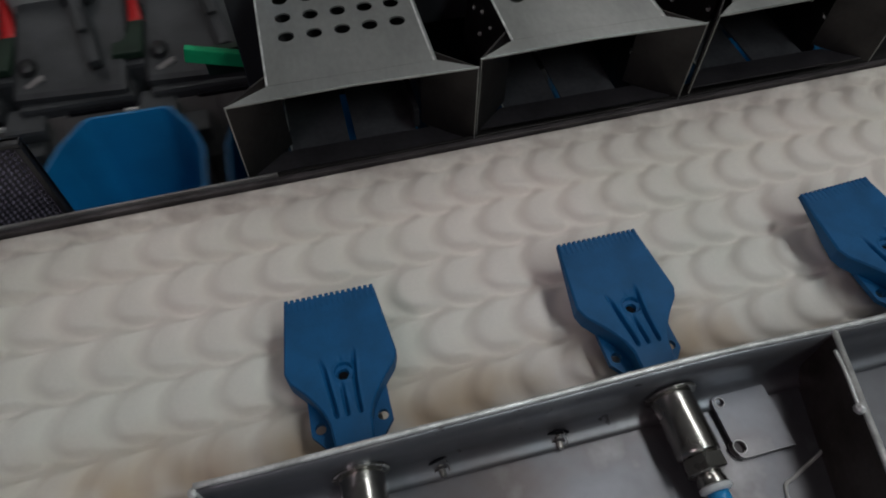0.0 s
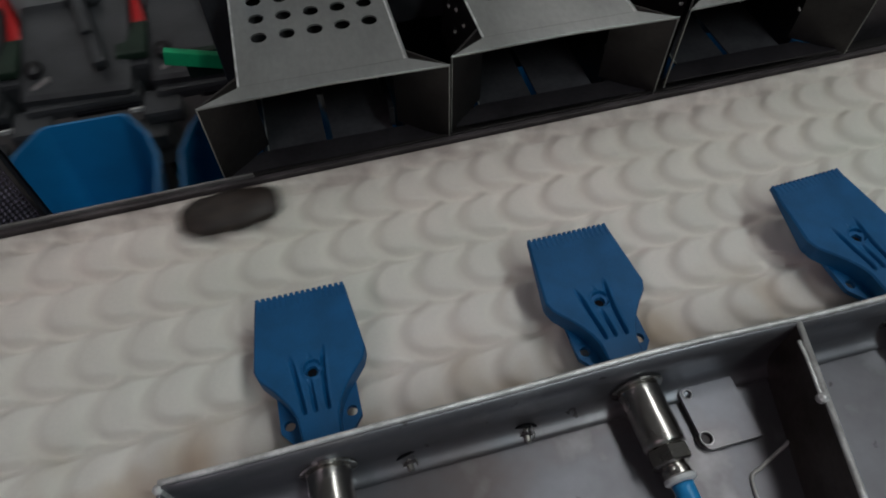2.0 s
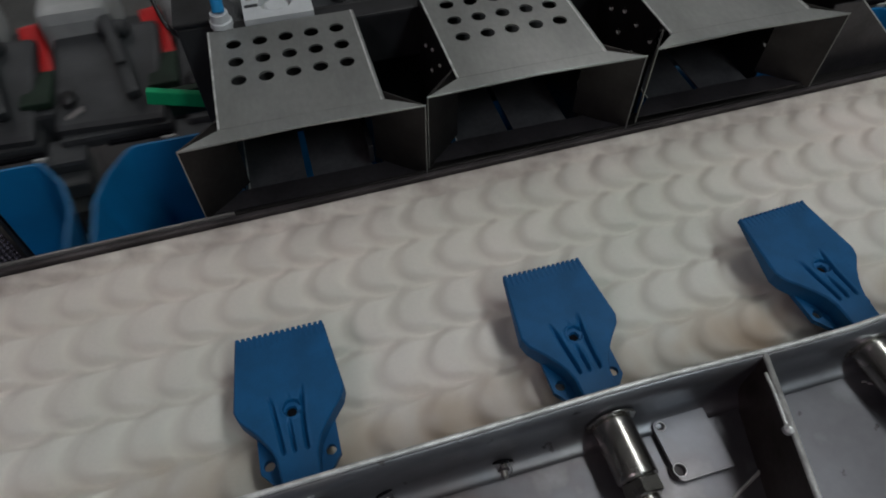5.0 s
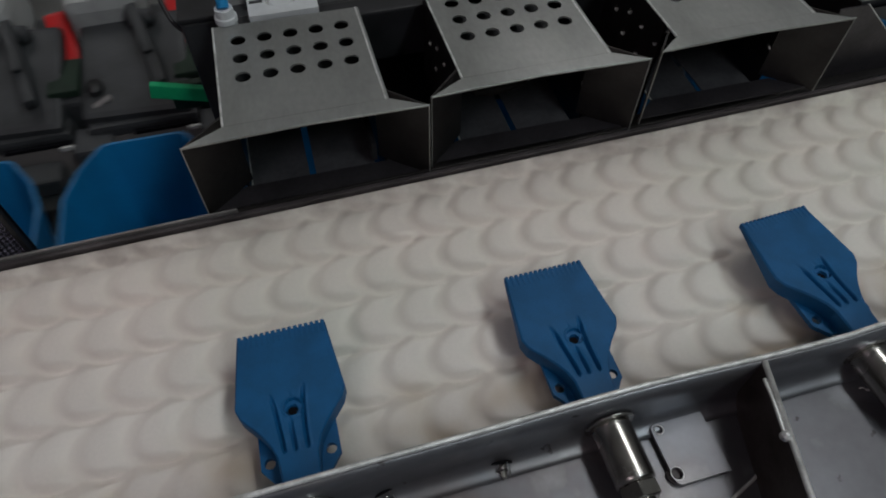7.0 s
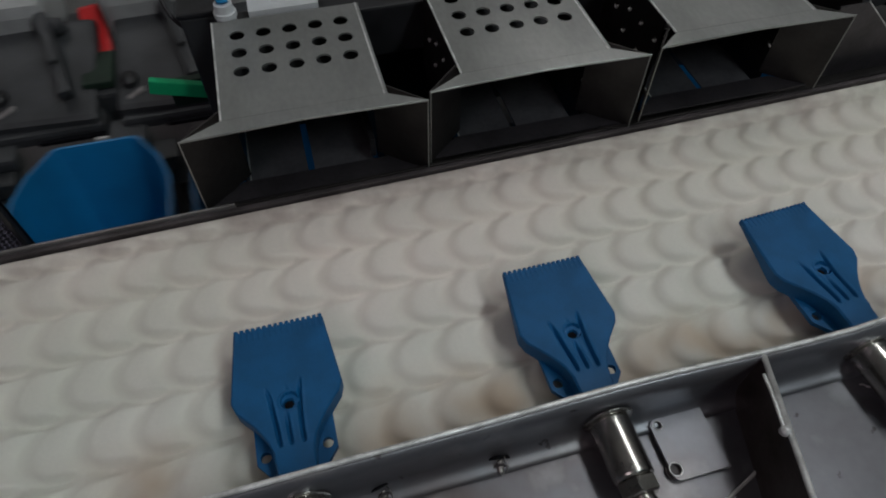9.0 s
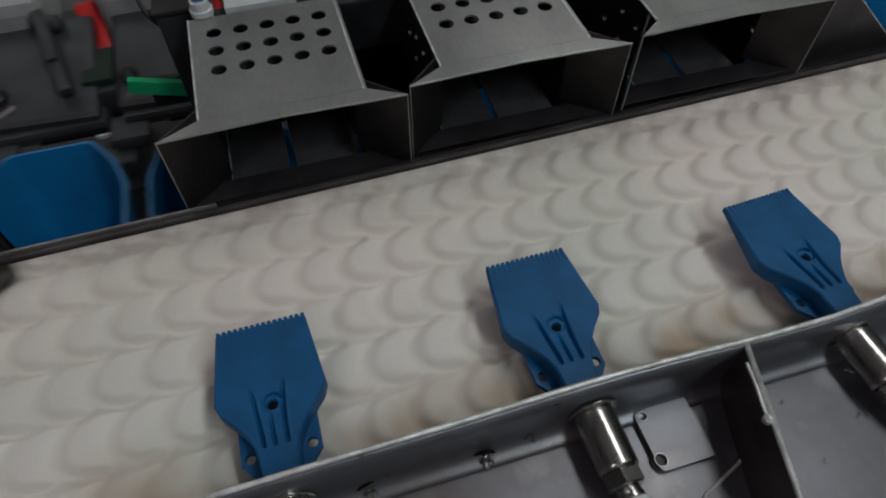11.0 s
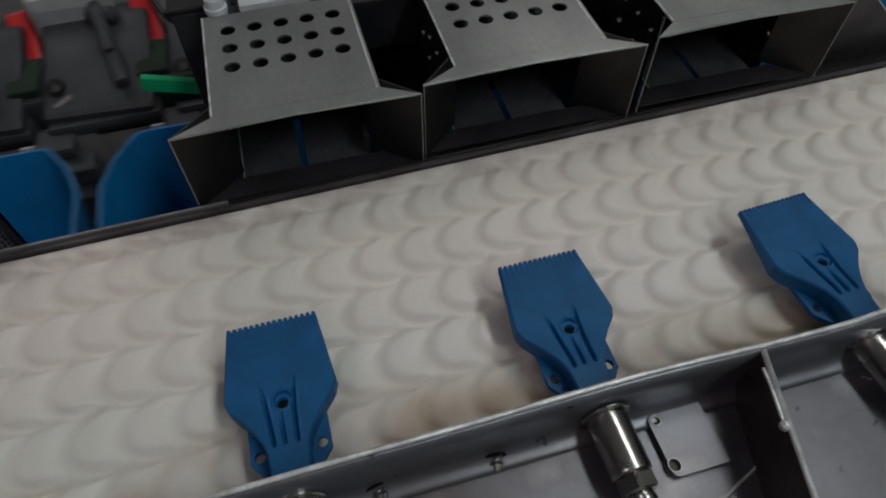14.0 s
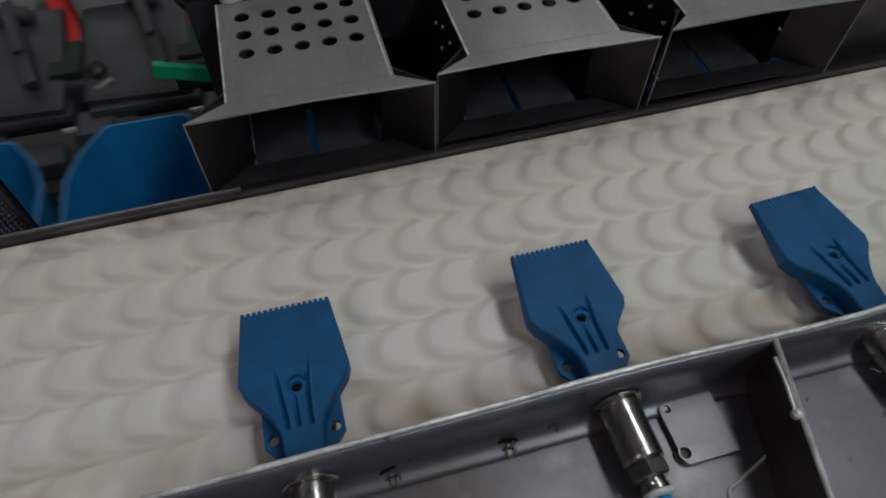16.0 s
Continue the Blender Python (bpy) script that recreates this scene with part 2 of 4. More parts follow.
def bent_tube(bm, points, r, sides=12, steps=8):
    """A round tube along a smooth line through points."""
    pts = [Vector(p) for p in points]
    line = []
    for i in range(len(pts) - 1):
        p0, p1, p2, p3 = pts[max(i - 1, 0)], pts[i], pts[i + 1], pts[min(i + 2, len(pts) - 1)]
        for k in range(steps):
            t = k / steps
            line.append(0.5 * (2 * p1 + (p2 - p0) * t + (2 * p0 - 5 * p1 + 4 * p2 - p3) * t * t + (3 * p1 - p0 - 3 * p2 + p3) * t ** 3))
    line.append(pts[-1])
    rings = []
    up = Vector((0.13, 0.21, 1))
    for i, p in enumerate(line):
        d = (line[min(i + 1, len(line) - 1)] - line[max(i - 1, 0)]).normalized()
        u = d.cross(up).normalized()
        w = d.cross(u)
        rings.append([bm.verts.new(p + (u * math.cos(k * 2 * math.pi / sides) + w * math.sin(k * 2 * math.pi / sides)) * r) for k in range(sides)])
    for p, q in zip(rings, rings[1:]):
        for k in range(sides):
            bm.faces.new((p[k], p[(k + 1) % sides], q[(k + 1) % sides], q[k]))
    bm.faces.new(rings[0][::-1])
    bm.faces.new(rings[-1])
    return bm


def holed_plate(bm, x0, x1, y0, y1, z0, z1, holes, seg=20, outer=None):
    """A flat plate with round through holes (cx, cy, r)."""
    def loop(pts, z):
        vs = [bm.verts.new((x, y, z)) for x, y in pts]
        return vs, [bm.edges.new((vs[i], vs[(i + 1) % len(vs)])) for i in range(len(vs))]
    outer = outer or [(x0, y0), (x1, y0), (x1, y1), (x0, y1)]
    rims = [[(cx + r * math.cos(2 * math.pi * k / seg), cy + r * math.sin(2 * math.pi * k / seg)) for k in range(seg)] for cx, cy, r in holes]
    sides = []
    for z in (z0, z1):
        made = [loop(p, z) for p in (outer, *rims)]
        edges = [e for _, es in made for e in es]
        bmesh.ops.triangle_fill(bm, use_beauty=True, use_dissolve=False, edges=edges)
        sides.append([vs for vs, _ in made])
    for lo, hi in zip(*sides):
        for i in range(len(lo)):
            j = (i + 1) % len(lo)
            bm.faces.new((lo[i], lo[j], hi[j], hi[i]))
    return bm


def sheet(bm, corners, thick, normal):
    """A thin flat sheet with the given corners, thickened along normal."""
    d = Vector(normal).normalized() * thick
    lo = [bm.verts.new(Vector(c)) for c in corners]
    hi = [bm.verts.new(Vector(c) + d) for c in corners]
    n = len(lo)
    bm.faces.new(lo[::-1])
    bm.faces.new(hi)
    for i in range(n):
        bm.faces.new((lo[i], lo[(i + 1) % n], hi[(i + 1) % n], hi[i]))
    return bm


# ---- the hall ----
X0, X1, Y0, Y1, ZC = -13.0, 13.5, -3.5, 3.5, 3.1
tagged(part("floor", boxed(X0, X1, Y0, Y1, -0.1, 0, m=None), CONCRETE), "grey coated factory floor", "floor", kind="structure")
tagged(part("ceiling", boxed(X0, X1, Y0, Y1, ZC, ZC + 0.1), CEIL), "white painted factory ceiling", "ceiling", kind="structure")
for nm, a in (("wall_north", (X0, X1, Y1, Y1 + 0.15)), ("wall_south", (X0, X1, Y0 - 0.15, Y0)), ("wall_east", (X1, X1 + 0.15, Y0, Y1)), ("wall_west", (X0 - 0.15, X0, Y0, Y1))):
    tagged(part(nm, boxed(*a, 0, ZC), PAINT), "plain white painted factory wall", "wall", kind="structure")
for lx, ly, lz, lsx, lsy, watts, tone in LIGHTS:
    cl = thing("ceiling_light", "white ceiling tube light fitting added out of view, switched on", "ceiling light", "ceiling lights", m=pose(lx, ly, lz))
    part("housing", boxed(-lsx / 2 - 0.02, lsx / 2 + 0.02, -lsy / 2 - 0.02, lsy / 2 + 0.02, 0.04, 0.14, bevel=0.006), WHITE, cl)
    part("diffuser", boxed(-lsx / 2, lsx / 2, -lsy / 2, lsy / 2, 0.015, 0.039, bevel=0.004), GLOW, cl)

# the belt runs slightly askew to the row of nozzles
SKEW = 1.25
LINE = pose(0.17, 0.05, 0, 0, 0, SKEW) @ pose(-0.17, -0.05, 0)

# ---- moving belt ----
PITCH, ROW, BELT_Z = 0.0272, 0.0345, 0.9020
BELT_Y0, BELT_Y1 = -0.0885, 0.1075
SECTION = PITCH * 11


def belt_height(x, y):
    """Overlapping round scales in rows: each disc drops off steeply along its trailing side."""
    rx, ry, depth = 0.0198, 0.0172, 0.0
    for k in range(-2, 6):
        dy = y - (0.0798 - ROW * k)
        if abs(dy) > ry + 0.012:
            continue
        shift = rx - 0.001 + (0.0108 if k % 2 else 0.0)
        i = math.floor((x - shift) / PITCH)
        for j in range(i - 1, i + 3):
            dx = x - (shift + j * PITCH)
            rho = math.hypot(dx / rx, dy / ry)
            d = (rho - 1) * 0.0185
            if d < -0.0056 or d > 0.014:
                continue
            ang = math.degrees(math.atan2(dy / ry, dx / rx)) % 360
            w = max(0.0, min(1, (ang - 84) / 46)) * max(0.0, min(1, (322 - ang) / 40))
            w *= 0.80 + 0.35 * max(0.0, min(1, (ang - 190) / 70))
            if d < 0:
                u = 1 + d / 0.0056
                prof = u * u * (3 - 2 * u) * 0.5 + u * 0.5
            else:
                prof = math.exp(-(d / 0.0042) ** 2) * 0.75 + 0.25 * math.exp(-(d / 0.0012) ** 2)
            depth = max(depth, w * prof)
    edge = min(1, max(0.0, (BELT_Y1 - y) / 0.006))
    return -0.0067 * edge * depth


def belt_section_mesh():
    nx, ny = 260, 170
    xs = np.linspace(0, SECTION, nx + 1)
    ys = np.linspace(BELT_Y0, BELT_Y1, ny + 1)
    h = np.array([[belt_height(x % SECTION, y) for y in ys] for x in xs])
    soft = np.exp(-np.linspace(-2, 2, 5) ** 2 / 0.35)
    soft /= soft.sum()
    h = h[:-1]
    h = sum(w * np.roll(h, d, axis=0) for w, d in zip(soft, range(-2, 3)))
    h = np.vstack([h, h[:1]])
    pad = np.pad(h, ((0, 0), (2, 2)), mode="edge")
    h = sum(w * pad[:, d:d + ny + 1] for w, d in zip(soft, range(5)))
    verts = [(x, y, BELT_Z + h[i][j]) for i, x in enumerate(xs) for j, y in enumerate(ys)]
    faces = [(i * (ny + 1) + j, (i + 1) * (ny + 1) + j, (i + 1) * (ny + 1) + j + 1, i * (ny + 1) + j + 1) for i in range(nx) for j in range(ny)]
    # underside and edges
    b = len(verts)
    verts += [(0, BELT_Y0, BELT_Z - 0.0062), (SECTION, BELT_Y0, BELT_Z - 0.0062), (SECTION, BELT_Y1, BELT_Z - 0.0062), (0, BELT_Y1, BELT_Z - 0.0062)]
    faces.append((b, b + 3, b + 2, b + 1))
    faces.append([i * (ny + 1) for i in range(nx, -1, -1)] + [b, b + 1])
    faces.append([i * (ny + 1) + ny for i in range(nx + 1)] + [b + 2, b + 3])
    me = bpy.data.meshes.new("belt_section")
    me.from_pydata(verts, [], faces)
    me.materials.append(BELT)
    for p in me.polygons:
        p.use_smooth = len(p.vertices) == 4
    return me


sect = belt_section_mesh()
BELT_LEN = 41
for i in range(BELT_LEN):
    s = new("belt_section", sect)
    s.parent = belt
    s.location = ((i - BELT_LEN + 5) * SECTION, 0, 0)

# ---- conveyor frame ----
frame_ob = thing("belt_conveyor", "dark steel conveyor body under the belt", "conveyor")
L0, L1 = -12.5, 12.5
part("far_rail", boxed(L0, L1, 0.1085, 0.1120, 0.74, 0.9050, bevel=0.0006), RAIL, frame_ob, "dark brown steel side rail")
part("rail_lip", boxed(L0, 0.006, 0.1124, 0.1142, 0.80, 0.9072, bevel=0.0006), STEEL_DULL, frame_ob, "thin grey steel lip")
part("rail_cap", boxed(0.0062, L1, 0.1124, 0.1150, 0.80, 0.9055, bevel=0.0006), STEEL_DARK, frame_ob, "dark steel cap strip")
part("bed_plate", boxed(L0, L1, -0.093, 0.108, 0.888, 0.8955), STEEL_DULL, frame_ob)
part("near_rail", boxed(L0, L1, -0.105, -0.1005, 0.74, 0.8975), RAIL, frame_ob)
for i in range(9):
    for y in (-0.10, 0.105):
        part("leg", boxed(-12 + 3 * i, -11.95 + 3 * i, y - 0.02, y + 0.02, 0, 0.8875, bevel=0.003), STEEL_DULL, frame_ob)


frame_ob.matrix_world = LINE

# ---- air tray ----
def rim_bow(x):
    return 0.0010 + 0.0012 * math.sin((x - 0.07) * 20.9) + 0.0022 * max(0, min(1, (x - 0.30) / 0.05))


def build_tray():
    tr = thing("air_tray", "open bent stainless steel tray holding the air nozzles", "steel tray")
    zt, zb, yw = 0.9470, 0.9060, -0.0905
    # front wall with a slightly buckled rim and a bend at its foot
    bm = bmesh.new()
    xs = np.linspace(-0.041, 0.62, 67)
    prof = [(0.0, zt), (0.0, 0.930), (0.0, 0.9165), (-0.0006, 0.9135), (-0.0019, 0.9105), (-0.0040, 0.9082), (-0.0070, 0.9066), (-0.0100, zb)]
    rows = []
    for x in xs:
        wob = rim_bow(x)
        dz = 0.0009 * math.sin(x * 41) + 0.0010 * math.sin(x * 23 + 2)
        rows.append([bm.verts.new((x, yw + dy + wob * (z - zb) / (zt - zb), z + dz * (z > 0.94))) for dy, z in prof])
    for p, q in zip(rows, rows[1:]):
        for i in range(len(prof) - 1):
            bm.faces.new((p[i], q[i], q[i + 1], p[i + 1]))
    wall = part("front_wall", bm, TRAY, tr, "buckled steel front wall", smooth=True)
    so = wall.modifiers.new("thickness", "SOLIDIFY")
    so.thickness, so.offset = 0.0018, 1
    bm = bmesh.new()
    # bright cut edge on the rim
    pts = []
    for x in xs:
        wob = rim_bow(x)
        pts.append((x, yw + 0.0009 + wob, zt + 0.0009 * math.sin(x * 41) + 0.0010 * math.sin(x * 23 + 2)))
    part("rim_edge", bent_tube(bm, pts, 0.0014, sides=8, steps=2), STEEL_EDGE, wall, "bright worn cut edge", smooth=True)
    part("tray_floor", boxed(-0.040, 0.62, -0.30, yw - 0.0098, zb - 0.0025, zb), TRAY, tr)
    part("end_wall", boxed(-0.0425, -0.0405, -0.30, yw, zb - 0.0025, zt - 0.001, bevel=0.0006), TRAY, tr)
    part("rear_wall", boxed(-0.040, 0.62, -0.302, -0.300, zb - 0.0025, zt - 0.001), TRAY, tr)
    part("corner_bead", lathe(bmesh.new(), (-0.0415, yw - 0.0012, 0.9045), (-0.0415, yw - 0.0012, zt + 0.001), [(0, 0.0022), (0.0420, 0.0022), (0.0430, 0.001)], 12), STEEL_EDGE, tr, smooth=True)
    # weld spatter on the floor under the third barrel
    rnd = random.Random(7)
    bm = bmesh.new()
    for k in range(7):
        x, y, r = 0.3190 + 0.0009 * k, -0.1052 - 0.0004 * k + rnd.uniform(-0.0009, 0.0009), rnd.uniform(0.0004, 0.0009)
        bmesh.ops.create_icosphere(bm, subdivisions=2, radius=r, matrix=pose(x, y, zb + r * 0.4))
    part("weld_spatter", bm, STEEL_EDGE, tr, "small bright weld spatter", smooth=True)
    # divider, leaning across the tray
    a, b = Vector((0.2490, yw - 0.0005, 0)), Vector((0.1945, -0.2990, 0))
    nrm = Vector((-(b - a).y, (b - a).x, 0)).normalized()
    divider = part("divider", sheet(bmesh.new(), [(a.x, a.y, zb), (b.x, b.y, zb), (b.x, b.y, zt), (a.x, a.y, zt)], 0.002, nrm), DIVIDER, tr, "dark rust-stained steel divider plate")
    d = (b - a).normalized()
    e0, e1 = a + nrm * 0.001, b + nrm * 0.001
    part("divider_edge", tube(bmesh.new(), (e0.x, e0.y, zt), (e1.x, e1.y, zt), 0.0015, sides=8), STEEL_EDGE, divider, "bright worn cut edge", smooth=True)
    f0, f1 = a + d * 0.009 - nrm * 0.0015, a + d * 0.037 - nrm * 0.0010
    part("weld_strip", bent_tube(bmesh.new(), [(f0.x, f0.y, zt - 0.001), (f0.x + d.x * 0.012, f0.y + d.y * 0.012, zt + 0.0004), (f1.x, f1.y, zt - 0.0005)], 0.0009, sides=8), STEEL_EDGE, divider, "bright weld strip", smooth=True)
    part("weld_blob", lathe(bmesh.new(), (f1.x, f1.y, zt - 0.003), (f1.x, f1.y, zt + 0.003), [(0, 0.001), (0.0015, 0.0024), (0.004, 0.0024), (0.0055, 0.001)], 12), STEEL_EDGE, divider, smooth=True)
    return tr


build_tray()


def build_mount_plate():
    mp = thing("mounting_plate", "small steel plate with two holes on the tray floor", "steel plate")
    holes = [(0.2010, -0.0990, 0.0020), (0.1995, -0.1215, 0.0029)]
    rim = [(0.2265, -0.1270), (0.2265, -0.0957)]
    for cx, cy, a0 in ((0.2005, -0.0992, 90), (0.2005, -0.1235, 180)):
        rim += [(cx + 0.0035 * math.cos(radians(a0 + 15 * k)), cy + 0.0035 * math.sin(radians(a0 + 15 * k))) for k in range(7)]
    bm = holed_plate(bmesh.new(), 0.1970, 0.2265, -0.1270, -0.0957, 0.9080, 0.9102, holes, 20, rim)
    part("plate", bm, TRAY, mp)
    for cx, cy, r in holes:
        part("spacer", tube(bmesh.new(), (cx, cy, 0.9061), (cx, cy, 0.9079), r + 0.0015, sides=18), RAIL, mp)
        bm = bmesh.new()
        bent_tube(bm, [(cx + (r + 0.0003) * math.cos(k * math.pi / 6), cy + (r + 0.0003) * math.sin(k * math.pi / 6), 0.9103) for k in range(13)], 0.0003, 6, 2)
        part("hole_burr", bm, STEEL_EDGE, mp)


build_mount_plate()


def build_screw():
    s = thing("tray_screw", "small steel screw with washer and wire loop at the tray wall", "screw", "tray screws")
    part("head", lathe(bmesh.new(), (0, 0, 0), (0, -1, 0), [(0, 0.0034), (0.0010, 0.0034), (0.0011, 0.0024), (0.0045, 0.0022), (0.0052, 0.0012)], 16), CHROME, s, smooth=False)
    # black disc in place of the bore's shade
    part("bore_ring", lathe(bmesh.new(), (0, -0.0022, 0.0010), (0, -1, 0.0010), [(0, 0.0056), (0.0006, 0.0056), (0.0006, 0.0036)], 18), HOLE, s, "black disc standing in for the dark bore round the screw")
    part("washer", lathe(bmesh.new(), (0, -0.0052, 0), (0, -1, 0), [(0, 0.0031), (0.0008, 0.0031)], 16), RAIL, s)
    part("tip", lathe(bmesh.new(), (0, -0.0060, 0), (0, -1, 0), [(0, 0.0018), (0.003, 0.0017), (0.0036, 0.0008)], 12), CHROME, s)
    part("wire_loop", bent_tube(bmesh.new(), [(0.002, -0.003, 0.006), (0.0035, -0.006, 0.003), (0.003, -0.008, -0.001), (0.0, -0.008, -0.003), (-0.003, -0.006, 0.0), (-0.002, -0.005, 0.003)], 0.0003, 6, 5), CHROME, s, "thin twisted wire")
    return s


scr = build_screw()
scr.matrix_world = pose(0.0590, -0.0907, 0.9085, 0, 0, 8)
copy_thing(scr, pose(0.1180, -0.0918, 0.9085, 0, 0, -6))

th = part("loose_thread", bent_tube(bmesh.new(), [(0.244, -0.121, 0.9067), (0.244, -0.128, 0.9067), (0.239, -0.132, 0.9067), (0.229, -0.136, 0.9067), (0.219, -0.14, 0.9067), (0.212, -0.144, 0.9067), (0.208, -0.16399999999999998, 0.9067)], 0.0009, 6, 8), THREAD, smooth=True)
tagged(th, "loose pale thread lying on the tray floor", "thread")


# ---- air nozzles ----
def build_nozzle():
    """Flat fan nozzle; its tip's left corner is the origin, it blows towards +y."""
    nz = thing("air_nozzle", "blue plastic flat air nozzle with toothed tip on the tray", "air nozzle", "air nozzles along the belt")
    c = 0.0236
    half = [(0.0, 0.0236), (-0.039, 0.0276), (-0.0445, 0.0255), (-0.052, 0.0190), (-0.0575, 0.0150), (-0.063, 0.0118), (-0.069, 0.0098), (-0.078, 0.0092), (-0.0895, 0.0092)]
    thick = [0.0036, 0.0105, 0.0112, 0.0125, 0.0135, 0.0140, 0.0145, 0.0150, 0.0150]
    topz = [0.0, 0.0002, 0.0002, 0.0004, 0.0008, 0.0012, 0.0010, 0.0002, -0.0006]
    # moulded grooves: depth, then points of x and y along each
    grooves = [(0.0026, ((-0.0104, -0.0345), (-0.0088, -0.0410), (-0.0078, -0.0500), (-0.0066, -0.0600), (-0.0060, -0.0675))),
               (0.0024, ((-0.0016, -0.0485), (-0.0014, -0.0560), (-0.0008, -0.0675))),
               (0.0026, ((0.0070, -0.0320), (0.0058, -0.0420), (0.0052, -0.0500), (0.0050, -0.0600), (0.0052, -0.0675))),
               (0.0008, ((-0.0008, -0.0345), (-0.0003, -0.0395)))]

    def relief(x, y):
        z = 0.0
        for deep, pts in grooves:
            ya, yb = pts[0][1], pts[-1][1]
            if ya >= y >= yb:
                gx = np.interp(-y, [-p[1] for p in pts], [p[0] for p in pts])
                end = min(1.0, (ya - y) / 0.009, (y - yb) / 0.0022)
                z -= deep * end * math.exp(-((x - gx) / 0.00075) ** 2)
                z += 0.00035 * end * math.exp(-((x - gx - 0.0017) / 0.0007) ** 2)
        r = math.hypot(x - 0.0006, y + 0.0445)
        if r < 0.008:
            z += 0.0005 * math.exp(-((r - 0.0049) / 0.0007) ** 2)
            if r < 0.0043:
                z = -0.0036 if math.hypot(x - 0.0001, y + 0.0455) < 0.0026 else -0.0014
        return z

    bm = bmesh.new()
    rings = []
    nu, nv, k = 96, 130, 0.0009
    ya = [-p[0] for p in half]
    for v in range(nv + 1):
        y = -0.0895 * v / nv
        w, t, z0 = (float(np.interp(-y, ya, a)) for a in ([p[1] for p in half], thick, topz))
        ring = [(-w, -k), (-w, -t + k), (-w + k, -t), (w - k, -t), (w, -t + k), (w, -k)]
        for i in range(nu + 1):
            x = (w - k) * (1 - 2 * i / nu)
            ring.append((x, 0.0002 * (1 - abs(x) / w) + (relief(x, y) if abs(x) < 0.013 and y < -0.03 else 0.0)))
        rings.append([bm.verts.new((c + x, y, z0 + dz)) for x, dz in ring])
    n = len(rings[0])
    for p, q in zip(rings, rings[1:]):
        for i in range(n):
            bm.faces.new((p[i], p[(i + 1) % n], q[(i + 1) % n], q[i]))
    bm.faces.new(rings[0])
    bm.faces.new(rings[-1][::-1])
    body = part("body", bm, NOZZLE, nz)
    # toothed tip
    bm = bmesh.new()
    tooth = None
    for i in range(16):
        x = 0.0014 + i * (0.0472 - 0.0028) / 15
        if tooth is None:
            tm = bmesh.new()
            pr = [(-0.0010, -0.0033), (0.0010, -0.0033), (0.0010, 0.0003), (0.0006, 0.0008), (-0.0006, 0.0008), (-0.0010, 0.0003)]
            lo = [tm.verts.new((px, 0.0014, pz - 0.0003 * (pz > 0))) for px, pz in pr]
            hi = [tm.verts.new((px * 0.7, -0.0062, min(pz, 0.0004) - (0.0002 if pz > 0 else 0))) for px, pz in pr]
            tm.faces.new(lo), tm.faces.new(hi[::-1])
            for j in range(6):
                tm.faces.new((lo[j], lo[(j + 1) % 6], hi[(j + 1) % 6], hi[j]))
            tooth = part("tooth", tm, NOZZLE, nz)
            tooth.location = (x, 0, 0)
            bm.free()
        else:
            o = new("tooth", tooth.data)
            o.parent = nz
            o.location = (x, 0, 0)
    # flange with two bolt holes
    fl = [(c - 0.0195, -0.0495), (c - 0.0195, -0.0690), (c - 0.0130, -0.0770), (c + 0.0130, -0.0770), (c + 0.0195, -0.0690), (c + 0.0195, -0.0495)]
    bm = bmesh.new()
    hol = [(c - 0.0150, -0.0662, 0.0027), (c + 0.0150, -0.0662, 0.0027)]
    sidev = []
    for z in (-0.0130, -0.0098):
        loops = [fl] + [[(cx + r * math.cos(2 * math.pi * k / 18), cy + r * math.sin(2 * math.pi * k / 18)) for k in range(18)] for cx, cy, r in hol]
        made, es = [], []
        for lp in loops:
            vs = [bm.verts.new((x, y, z)) for x, y in lp]
            es += [bm.edges.new((vs[i], vs[(i + 1) % len(vs)])) for i in range(len(vs))]
            made.append(vs)
        bmesh.ops.triangle_fill(bm, use_beauty=True, use_dissolve=False, edges=es)
        sidev.append(made)
    for lo, hi in zip(*sidev):
        for i in range(len(lo)):
            j = (i + 1) % len(lo)
            bm.faces.new((lo[i], lo[j], hi[j], hi[i]))
    part("flange", bm, NOZZLE, nz, "blue flange with two bolt holes")
    # black disc paints the shade at the bottom of the hole
    part("boss_hole", lathe(bmesh.new(), (c + 0.0001, -0.0455, -0.0034), (c + 0.0001, -0.0455, 1), [(0, 0.0025), (0.0008, 0.0024)], 20), HOLE, body, "black disc for the shade in the screw hole")
    # steel barrel behind the tray wall
    zc = -0.0055
    part("wall_collar", lathe(bmesh.new(), (c, -0.0925, zc), (c, -1, zc), [(0, 0.0132), (0.0008, 0.0132), (0.0012, 0.0124)], 32), CHROME, nz, smooth=False)
    barrel = part("barrel", lathe(bmesh.new(), (c, -0.0935, zc), (c, -1, zc), [(0, 0.0102), (0.0285, 0.0102), (0.0293, 0.0094)], 32), CHROME, nz, "polished steel barrel", smooth=True)
    part("hex_nut", lathe(bmesh.new(), (c, -0.1230, zc), (c, -1, zc), [(0, 0.0086), (0.0008, 0.0100), (0.0072, 0.0100), (0.0080, 0.0086)], 6), CHROME, barrel, "steel hexagon nut")
    part("fitting", lathe(bmesh.new(), (c, -0.1311, zc), (c, -1, zc), [(0, 0.0058), (0.0030, 0.0066), (0.0048, 0.0066), (0.0054, 0.0058)], 24), CHROME, nz, smooth=True)
    part("push_ring", lathe(bmesh.new(), (c, -0.1366, zc), (c, -1, zc), [(0, 0.0072), (0.0018, 0.0074), (0.0026, 0.0062)], 24), WHITE, nz, "pale push-in ring", smooth=True)
